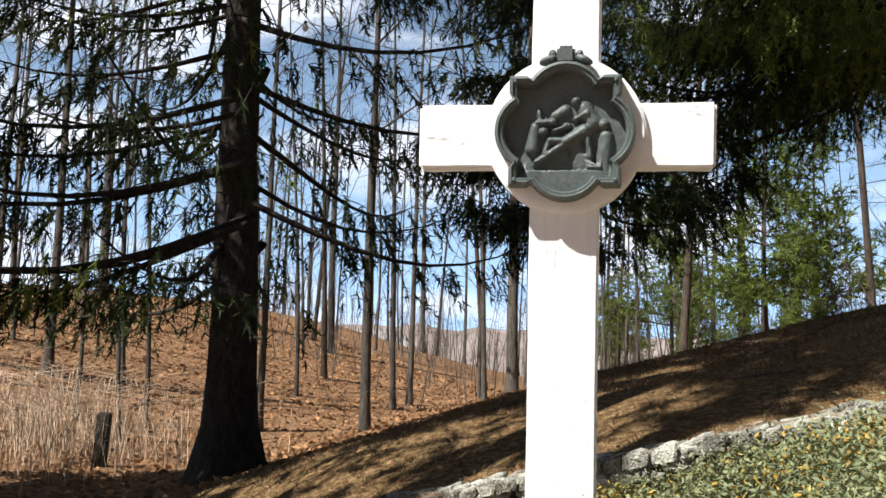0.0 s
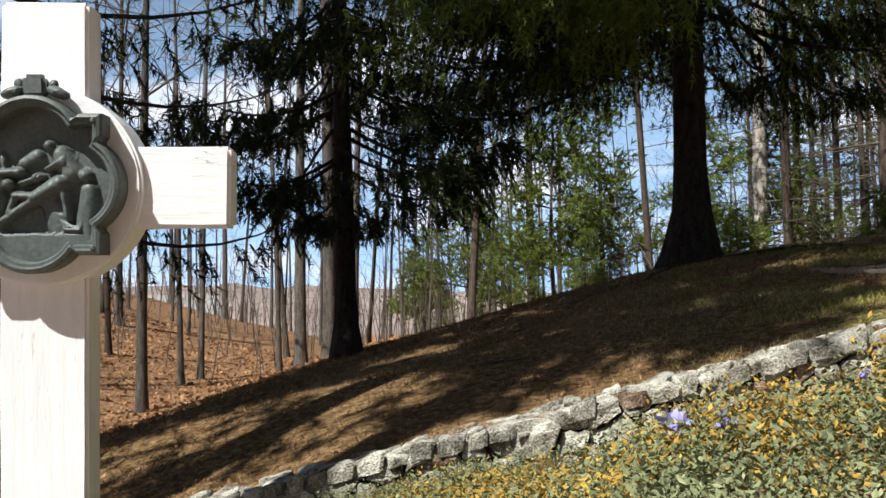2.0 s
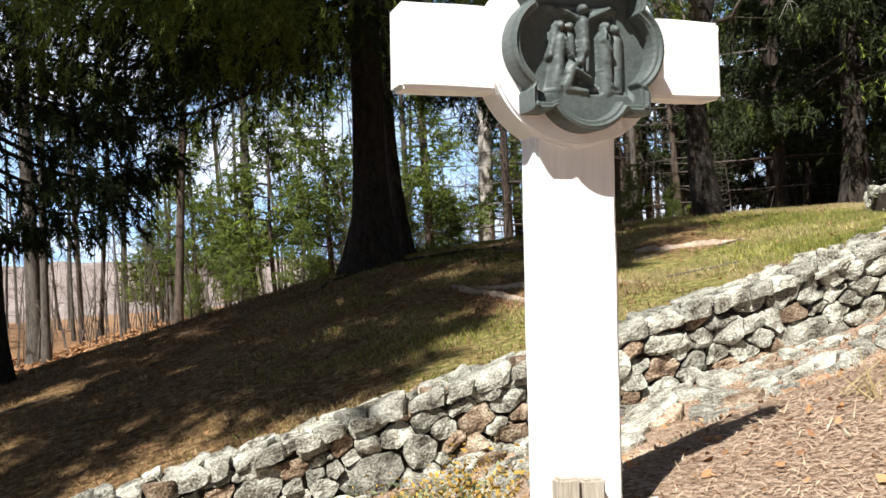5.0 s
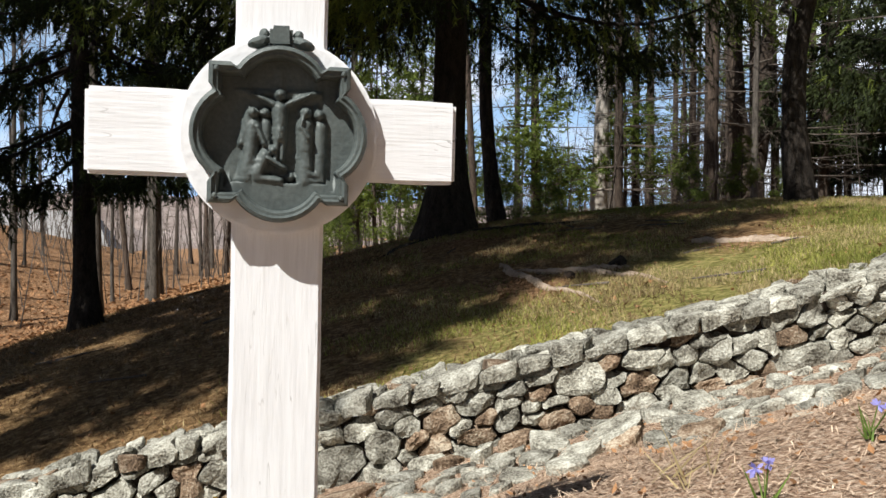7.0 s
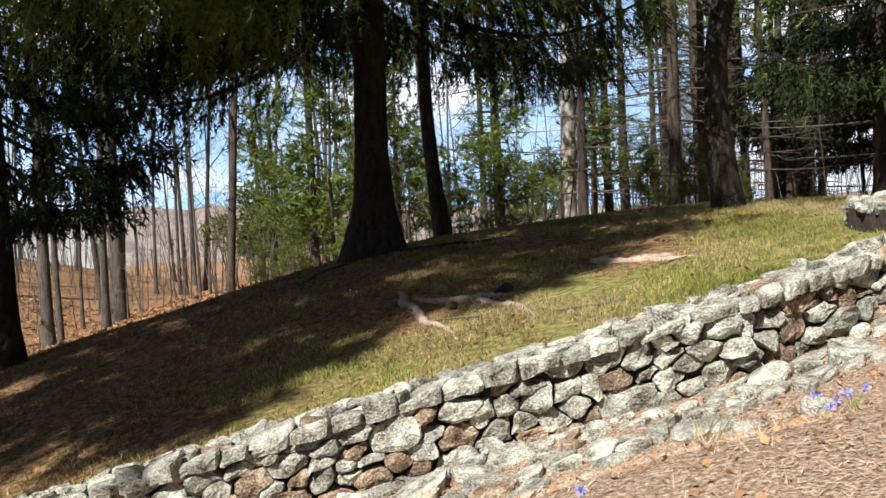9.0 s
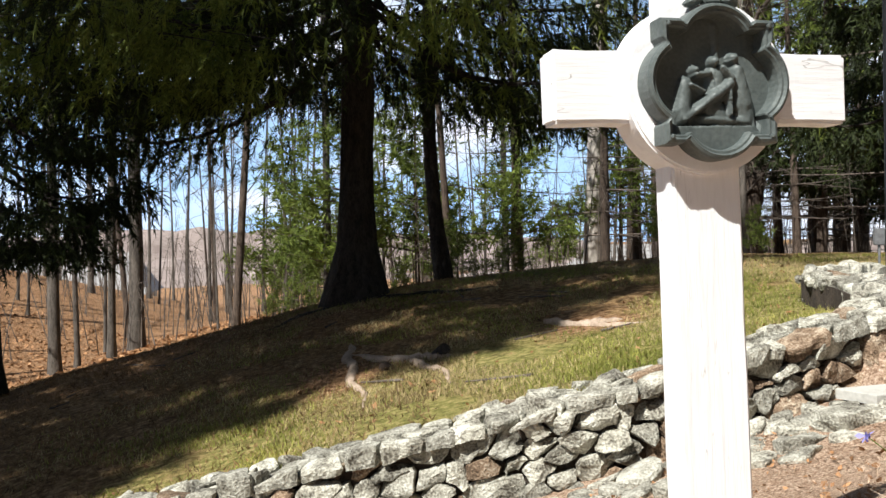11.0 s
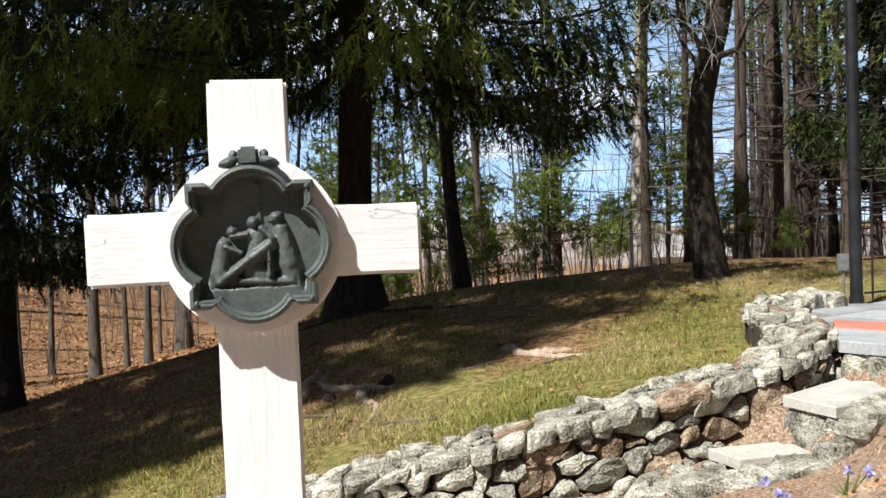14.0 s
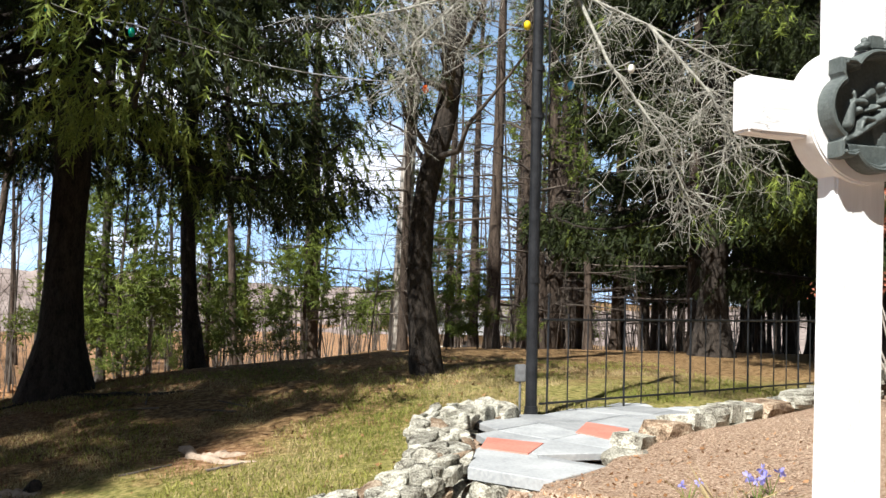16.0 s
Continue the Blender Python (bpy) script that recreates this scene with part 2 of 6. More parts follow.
def ground_material():
    """Lawn, leaf litter and mulch in one sheet, mixed by the masks stored on the mesh."""
    m = bpy.data.materials.new("hillside_ground")
    m.use_nodes = True
    n, l = m.node_tree.nodes, m.node_tree.links
    b = n["Principled BSDF"]
    b.inputs["Roughness"].default_value = 0.95
    b.inputs["Specular IOR Level"].default_value = 0.1
    tc = n.new("ShaderNodeTexCoord")

    def noise_node(scale, detail=5):
        q = n.new("ShaderNodeTexNoise")
        q.inputs["Scale"].default_value = scale
        q.inputs["Detail"].default_value = detail
        q.inputs["Roughness"].default_value = 0.65
        l.new(tc.outputs["Object"], q.inputs["Vector"])
        return q.outputs["Fac"]

    def ramp(fac, *stops):
        r = n.new("ShaderNodeValToRGB")
        e = r.color_ramp.elements
        e[0].position, e[0].color = stops[0][0], (*stops[0][1], 1)
        e[1].position, e[1].color = stops[-1][0], (*stops[-1][1], 1)
        for p, c in stops[1:-1]:
            e.new(p).color = (*c, 1)
        l.new(fac, r.inputs["Fac"])
        return r.outputs["Color"]

    def mask(name, fac, width=0.25):
        a = n.new("ShaderNodeAttribute")
        a.attribute_name = name
        s = n.new("ShaderNodeMath")
        s.operation = "MULTIPLY_ADD"
        s.inputs[1].default_value = 1.4
        l.new(fac, s.inputs[0])
        sub = n.new("ShaderNodeMath")
        sub.operation = "SUBTRACT"
        l.new(a.outputs["Fac"], sub.inputs[0])
        sub.inputs[1].default_value = 0.7
        l.new(sub.outputs[0], s.inputs[2])
        r = n.new("ShaderNodeMapRange")
        r.inputs[1].default_value, r.inputs[2].default_value = 0.5 - width, 0.5 + width
        l.new(s.outputs[0], r.inputs[0])
        return r.outputs[0]

    def mix(fac, a, c):
        q = n.new("ShaderNodeMix")
        q.data_type = "RGBA"
        l.new(fac, q.inputs[0])
        l.new(a, q.inputs[6])
        l.new(c, q.inputs[7])
        return q.outputs[2]

    wide, mid, fine, grain = noise_node(0.5), noise_node(2.6), noise_node(14), noise_node(55)
    straw = ramp(fine, (0.34, (0.075, 0.043, 0.021)), (0.5, (0.22, 0.135, 0.062)), (0.66, (0.42, 0.29, 0.15)))
    green = ramp(fine, (0.34, (0.10, 0.10, 0.03)), (0.5, (0.24, 0.225, 0.07)), (0.66, (0.42, 0.34, 0.15)))
    litter = ramp(fine, (0.36, (0.10, 0.05, 0.026)), (0.5, (0.27, 0.15, 0.075)), (0.64, (0.44, 0.28, 0.165)))
    mulch = ramp(grain, (0.34, (0.15, 0.09, 0.058)), (0.5, (0.40, 0.275, 0.19)), (0.66, (0.68, 0.54, 0.42)))
    colour = mix(mask("green", mid), straw, green)
    colour = mix(mask("litter", wide), colour, litter)
    colour = mix(mask("mulch", mid, 0.1), colour, mulch)
    l.new(colour, b.inputs["Base Color"])
    add = n.new("ShaderNodeMath")
    add.operation = "ADD"
    l.new(fine, add.inputs[0])
    l.new(grain, add.inputs[1])
    bp = n.new("ShaderNodeBump")
    bp.inputs["Strength"].default_value = 0.9
    bp.inputs["Distance"].default_value = 0.04
    l.new(add.outputs[0], bp.inputs["Height"])
    l.new(bp.outputs["Normal"], b.inputs["Normal"])
    return m


M_GROUND = ground_material()


# ---- shape helpers ----
def part(name, bm, mat, parent=None, label="", smooth=False):
    me = bpy.data.meshes.new(name)
    bm.to_mesh(me)
    bm.free()
    me.materials.append(mat)
    if smooth:
        me.polygons.foreach_set("use_smooth", [True] * len(me.polygons))
    ob = new(name, me)
    if parent:
        ob.parent = parent
    if label:
        ob["label"] = label
    return ob


def array_mesh(name, verts, faces, mat, smooth=False):
    """A mesh straight from arrays; faces has three or four columns."""
    verts, faces = np.asarray(verts, np.float32), np.asarray(faces, np.int32)
    me = bpy.data.meshes.new(name)
    k = faces.shape[1]
    me.vertices.add(len(verts))
    me.vertices.foreach_set("co", verts.ravel())
    me.loops.add(faces.size)
    me.loops.foreach_set("vertex_index", faces.ravel())
    me.polygons.add(len(faces))
    me.polygons.foreach_set("loop_start", np.arange(0, faces.size, k, dtype=np.int32))
    me.polygons.foreach_set("use_smooth", np.full(len(faces), smooth))
    me.update(calc_edges=True)
    me.materials.append(mat)
    return me


def thing(name, label, category, group="", kind=""):
    return tagged(new(name), label, category, group, kind)


def box(bm, sx, sy, sz, at=(0, 0, 0), rot=(0, 0, 0), bevel=0.0):
    g = bmesh.ops.create_cube(bm, size=1.0)
    m = pose(*at, *rot) @ Matrix.Diagonal((sx, sy, sz, 1))
    bmesh.ops.transform(bm, matrix=m, verts=g["verts"])
    if bevel:
        edges = list({e for v in g["verts"] for e in v.link_edges})
        bmesh.ops.bevel(bm, geom=edges, offset=bevel, segments=2, affect="EDGES")
    return bm


def rod(bm, a, b, r0, r1=None, sides=8):
    a, b = Vector(a), Vector(b)
    r1 = r0 if r1 is None else r1
    m = Matrix.Translation((a + b) / 2) @ (b - a).to_track_quat("Z", "Y").to_matrix().to_4x4()
    bmesh.ops.create_cone(bm, cap_ends=True, segments=sides, radius1=r0, radius2=r1, depth=(b - a).length, matrix=m)
    return bm


def blob(bm, at, size, rot=(0, 0, 0), sub=2):
    m = pose(*at, *rot) @ Matrix.Diagonal((*size, 1))
    bmesh.ops.create_icosphere(bm, subdivisions=sub, radius=1.0, matrix=m)
    return bm


class Tubes:
    """Collects tapered tubes along polylines into arrays."""

    def __init__(self):
        self.v, self.f, self.n = [], [], 0

    def add(self, pts, radii, sides=6, rough=0.0, rng=None):
        pts, radii = np.asarray(pts, float), np.asarray(radii, float)
        k = len(pts)
        tang = np.gradient(pts, axis=0)
        tang /= np.linalg.norm(tang, axis=1)[:, None] + 1e-9
        ref = np.where(np.abs(tang[:, 2:3]) > 0.9, np.array([[1.0, 0, 0]]), np.array([[0, 0, 1.0]]))
        u = np.cross(tang, ref)
        u /= np.linalg.norm(u, axis=1)[:, None] + 1e-9
        w = np.cross(tang, u)
        a = np.linspace(0, 2 * np.pi, sides, endpoint=False)
        r = radii[:, None]
        if rough:
            r = r * (1 + rough * rng.standard_normal((k, sides)))
        ring = pts[:, None, :] + r[..., None] * (np.cos(a)[None, :, None] * u[:, None, :] + np.sin(a)[None, :, None] * w[:, None, :])
        self.v.append(ring.reshape(-1, 3))
        i, j = np.meshgrid(np.arange(k - 1), np.arange(sides), indexing="ij")
        j2 = (j + 1) % sides
        q = np.stack([i * sides + j, i * sides + j2, (i + 1) * sides + j2, (i + 1) * sides + j], -1).reshape(-1, 4)
        self.f.append(q + self.n)
        self.n += k * sides

    def mesh(self, name, mat):
        return array_mesh(name, np.concatenate(self.v), np.concatenate(self.f), mat, True)


def unit(v):
    return v / (np.linalg.norm(v, axis=-1, keepdims=True) + 1e-9)


def needles(rng, base, way, length, per, size, spread, width=0.2):
    """Slim triangles round many twigs: base, way and length one row a twig."""
    n = len(base)
    t = rng.random((n, per, 1))
    p = base[:, None, :] + way[:, None, :] * (t * length[:, None, None])
    d = unit(way[:, None, :] * 0.7 + spread * rng.standard_normal((n, per, 3)))
    s = unit(np.cross(d, rng.standard_normal((n, per, 3))))
    ln = size * (0.6 + 0.8 * rng.random((n, per, 1)))
    tri = np.stack([p - s * ln * width * 0.5, p + s * ln * width * 0.5, p + d * ln], 2).reshape(-1, 3)
    return tri, np.arange(len(tri)).reshape(-1, 3)


def blades(rng, base, size, lean=0.35, width=0.1):
    """Upright blades, one triangle each."""
    n = len(base)
    d = unit(np.concatenate([lean * rng.standard_normal((n, 2)), np.ones((n, 1))], 1))
    s = unit(np.cross(d, rng.standard_normal((n, 3))))
    ln = size * (0.5 + rng.random((n, 1)))
    tri = np.stack([base - s * ln * width, base + s * ln * width, base + d * ln], 1).reshape(-1, 3)
    return tri, np.arange(len(tri)).reshape(-1, 3)


def flakes(rng, base, size, tilt=0.5, long=1.5):
    """Small lying leaves, one bent quad (two triangles) each."""
    n = len(base)
    nrm = unit(np.concatenate([tilt * rng.standard_normal((n, 2)), np.ones((n, 1))], 1))
    a = unit(np.cross(nrm, rng.standard_normal((n, 3))))
    c = np.cross(nrm, a)
    sz = size * (0.5 + rng.random((n, 1)))
    mid = base + nrm * sz * 0.15
    v = np.stack([mid - a * sz * long * 0.5, base - c * sz * 0.5, mid + a * sz * long * 0.5, base + c * sz * 0.5], 1).reshape(-1, 3)
    i = np.arange(n)[:, None] * 4
    return v, np.concatenate([i + np.array([[0, 1, 2]]), i + np.array([[0, 2, 3]])])


# ---- lie of the land ----
def sm(t):
    t = np.clip(t, 0, 1)
    return t * t * (3 - 2 * t)


def wall_y(x):
    """The far edge of the path, where the dry-stone wall stands."""
    return 6.3 + 0.36 * sm((x - 7.5) / 1.2)


def wall_top(x):
    return 1.42 + 0.242 * x - 0.05 * np.maximum(x - 7.5, 0)


def bed_z(x, y):
    z = 1.80 + 0.2 * x + 0.32 * sm((x - 8.0) / 2.2) - 0.28 * sm((2.6 - x) / 2.2)
    top = np.maximum(4.10 - 0.16 * np.maximum(y - 4.2, 0), 3.74 + 0.12 * np.clip(x - 11, 0, 3))
    z = np.where(x > 8, np.minimum(z, top), z)
    return z + 0.04 * np.sin(1.7 * x + 0.8 * y)


def lawn_z(x, y):
    near, far = 1.38 + 0.242 * x - 0.05 * np.maximum(x - 7.5, 0), 1.79 + 0.175 * x
    z = near + (far - near) * sm((y - 6.3) / 3.0)
    z = z - 0.03 * np.minimum(x, 0) ** 2
    z = np.where(z > 3.3, 3.3 + 0.42 * np.tanh((z - 3.3) / 0.42), z)
    z = 0.45 + np.log1p(np.exp((z - 0.45) * 4)) / 4
    z = z + 0.55 * np.exp(-((x - 5.4) ** 2 + (y - 15.6) ** 2) / (2 * 3.4 ** 2))
    fall = np.maximum(y - 19, 0)
    z = z - 0.055 * fall * sm((x + 4) / 10) - 0.02 * np.maximum(y - 34, 0)
    u = (-x - 6.5) + 0.15 * (y - 10)
    z = z + 3.6 * sm(u / 16) * sm((62 - y) / 26)
    return z


PATIO = 3.70


def edge_y(x):
    """Near edge of the landing, where the bed's stones stand."""
    return np.interp(x, [9.4, 9.9, 10.25, 10.7, 11.1, 13.1, 16.0], [6.05, 6.45, 6.98, 7.45, 8.0, 9.3, 11.0])


def curve_x(y):
    """The wall's line where it turns up the slope beside the steps."""
    return np.interp(y, [6.66, 6.85, 6.98, 7.25, 7.6, 8.2, 9.0, 9.5, 9.8], [8.60, 9.0, 9.33, 9.66, 9.85, 9.93, 9.98, 10.22, 10.58])


def up_steps(x, y):
    return (x - 9.82) * 0.86 + (y - 7.37) * 0.52


def land(x, y):
    x, y = np.asarray(x, float), np.asarray(y, float)
    wy = wall_y(x)
    z_path = np.minimum(0.95 + 0.242 * x, 3.16)
    bed = bed_z(x, y)
    slope = z_path + (bed - z_path) * sm((wy - 0.95 + 0.4 * sm((5.2 - x) / 2.0) - y) / (1.9 + 1.3 * sm((5.2 - x) / 2.0)))
    rim = np.interp(x, [9.2, 9.8, 10.2, 10.8], [3.16, 3.45, 3.71, 3.74])
    ramp = rim + 0.42 * np.maximum(edge_y(x) - y, 0)
    slope = slope + (np.minimum(bed, ramp) - slope) * sm((x - 8.9) / 1.0)
    walk_z = np.clip(np.minimum(1.02 + 0.30 * x, 0.78 + 0.335 * x), 0.2, 3.6)
    slope = walk_z + (slope - walk_z) * sm((y - 1.55) / 0.6)
    steps = up_steps(x, y)
    stair = np.where(steps > 0.0, PATIO - 0.09, np.where(steps > -0.74, 3.36, z_path))
    within = (y >= 6.5) & (x > curve_x(y) - 0.25) & (y < 10.1 + 0.3 * (x - 10.7)) & (x < 13.5)
    on_bed = (x > 9.9) & (y < edge_y(x))
    z = np.where(y < wy + 0.27, slope, lawn_z(x, y))
    z = np.where(within, stair, z)
    return np.where(on_bed, slope, z)


def axis(lo, hi, step, far, grow=1.25):
    a = list(np.arange(lo, hi + 1e-6, step))
    d, p = step, hi
    while p < far:
        d *= grow
        p += d
        a.append(p)
    d, p = step, lo
    while p > -far:
        d *= grow
        p -= d
        a.insert(0, p)
    return np.array(a)


def build_ground():
    xs, ys = axis(-7, 14, 0.13, 1500), axis(-1, 18, 0.13, 1500)
    gx, gy = np.meshgrid(xs, ys, indexing="ij")
    z = land(gx, gy)
    rough = np.array([noise.noise((a * 1.3, b * 1.3, 0.0)) + 0.5 * noise.noise((a * 4.1, b * 4.1, 3.0)) for a, b in zip(gx.ravel(), gy.ravel())]).reshape(gx.shape)
    near = np.exp(-np.maximum(np.hypot(gx - 4, gy - 8) - 12, 0) / 10)
    z = z + 0.025 * rough * near
    dist = np.hypot(gx - 4, gy - 5)
    z = np.where(dist > 60, z * np.exp(-(dist - 60) / 40) - 6 * (1 - np.exp(-(dist - 60) / 60)), z)
    nx, ny = gx.shape
    i, j = np.meshgrid(np.arange(nx - 1), np.arange(ny - 1), indexing="ij")
    q = np.stack([i * ny + j, (i + 1) * ny + j, (i + 1) * ny + j + 1, i * ny + j + 1], -1).reshape(-1, 4)
    me = array_mesh("ground", np.stack([gx, gy, z], -1).reshape(-1, 3), q, M_GROUND, True)
    wy = wall_y(gx)
    bed = ((gy < wy + 0.3) | ((gy >= 6.5) & (gx > curve_x(gy) - 0.25) & (gy < 10.1 + 0.3 * (gx - 10.7)) & (gx < 13.5)) | ((gx > 9.9) & (gy < edge_y(gx)))).astype(float)
    green = sm((gx - 3.2) / 2.5) * sm((11.5 - gy + 0.3 * (gx - 6)) / 4) * (1 - bed)
    green = np.maximum(green, 0.75 * sm((gx - 8.5) / 2) * sm((15.5 - gy) / 4) * (1 - bed))
    litter = np.maximum(sm((-2.2 - gx + 0.2 * (gy - 10)) / 3.5), 0.75 * sm((gy - 17) / 6) * sm((0.5 - gx) / 4) + 0.4 * sm((gy - 17) / 6))
    litter = np.maximum(litter, 0.62 * sm((gy - 10.5 - 0.25 * (gx - 4)) / 3) * sm((10 - gx) / 4) * sm((gx + 1) / 3)) * (1 - bed)
    bared = np.maximum(np.exp(-((gx - 5.55) ** 2 / 0.30 + (gy - 9.5) ** 2 / 1.6)), np.exp(-((gx - 7.9) ** 2 / 0.5 + (gy - 10.1) ** 2 / 0.7)))
    litter = np.maximum(litter, 0.95 * bared * (1 - bed))
    for name, a in (("green", green), ("litter", litter), ("mulch", bed)):
        at = me.attributes.new(name, "FLOAT", "POINT")
        at.data.foreach_set("value", a.astype(np.float32).ravel())
    return tagged(new("ground", me), "sloping hillside of dry grass, leaf litter and mulch", "ground", kind="structure")


build_ground()


def far_hills():
    rng = np.random.default_rng(5)
    v, f = [], []
    for ring, (dist, top) in enumerate(((170, 0.0), (260, 6.0))):
        n = 260
        a = np.linspace(0, 2 * np.pi, n, endpoint=False)
        h = top + 3.0 * np.sin(3 * a + ring) + 2.0 * np.sin(7 * a + 2 * ring) + 0.8 * rng.standard_normal(n)
        k = len(v) and sum(len(q) for q in v)
        x, y = 4 + dist * np.cos(a), 8 + dist * np.sin(a)
        x2, y2 = 4 + (dist + 60) * np.cos(a), 8 + (dist + 60) * np.sin(a)
        v += [np.stack([x, y, np.full(n, -9.0)], 1), np.stack([x2, y2, h], 1)]
        i = np.arange(n)
        f.append(np.stack([i, (i + 1) % n, n + (i + 1) % n, n + i], 1) + k)
    me = array_mesh("backdrop", np.concatenate(v), np.concatenate(f), M_FAR_WOOD, False)
    tagged(new("backdrop", me), "distant hills of bare grey-brown woods", "hills", kind="structure")


far_hills()


# ---- white crosses with cast medallions ----
def outline(half, lobe, n=14):
    """Quatrefoil: a square whose sides bulge in round lobes; counter-clockwise."""
    c, h = half * 0.60, half * 0.95
    r = (c * c + (lobe - h) ** 2) / (2 * (lobe - h))
    cx, a = lobe - r, math.asin(min(1, c / r))
    side = [(half, -half), (half, -half * 0.70), (h, -half * 0.63)]
    side += [(cx + r * math.cos(t), r * math.sin(t)) for t in np.linspace(-a, a, n)]
    side += [(h, half * 0.63), (half, half * 0.70)]
    pts = []
    for q in range(4):
        k, s = round(math.cos(q * math.pi / 2)), round(math.sin(q * math.pi / 2))
        pts += [(x * k - y * s, x * s + y * k) for x, y in side]
    return pts


def loft(bm, loops, close=False, cap=True):
    """Joins rings of equal length: each ring is a list of 3D points."""
    rings = [[bm.verts.new(p) for p in ring] for ring in loops]
    n = len(rings[0])
    pairs = list(zip(rings, rings[1:])) + ([(rings[-1], rings[0])] if close else [])
    for a, b in pairs:
        for i in range(n):
            bm.faces.new((a[i], a[(i + 1) % n], b[(i + 1) % n], b[i]))
    if cap and not close:
        bm.faces.new(rings[-1])
    bmesh.ops.recalc_face_normals(bm, faces=bm.faces[:])
    return bm


def rough_beam(bm, sx, sy, sz, at, rng, cut):
    """A hewn, repainted beam: bevelled, its faces slightly uneven."""
    g = bmesh.ops.create_cube(bm, size=1.0)
    bmesh.ops.transform(bm, matrix=pose(*at) @ Matrix.Diagonal((sx, sy, sz, 1)), verts=g["verts"])
    edges = list({e for v in g["verts"] for e in v.link_edges})
    bmesh.ops.bevel(bm, geom=edges, offset=0.008, segments=2, affect="EDGES")
    lng = [e for e in bm.edges if e.calc_length() > cut * 2]
    bmesh.ops.subdivide_edges(bm, edges=lng, cuts=10, use_grid_fill=True)
    for v in bm.verts:
        v.co += Vector([0.003 * noise.noise((v.co.x * 9 + k * 7, v.co.y * 9, v.co.z * 9 + rng)) for k in range(3)])
    return bm


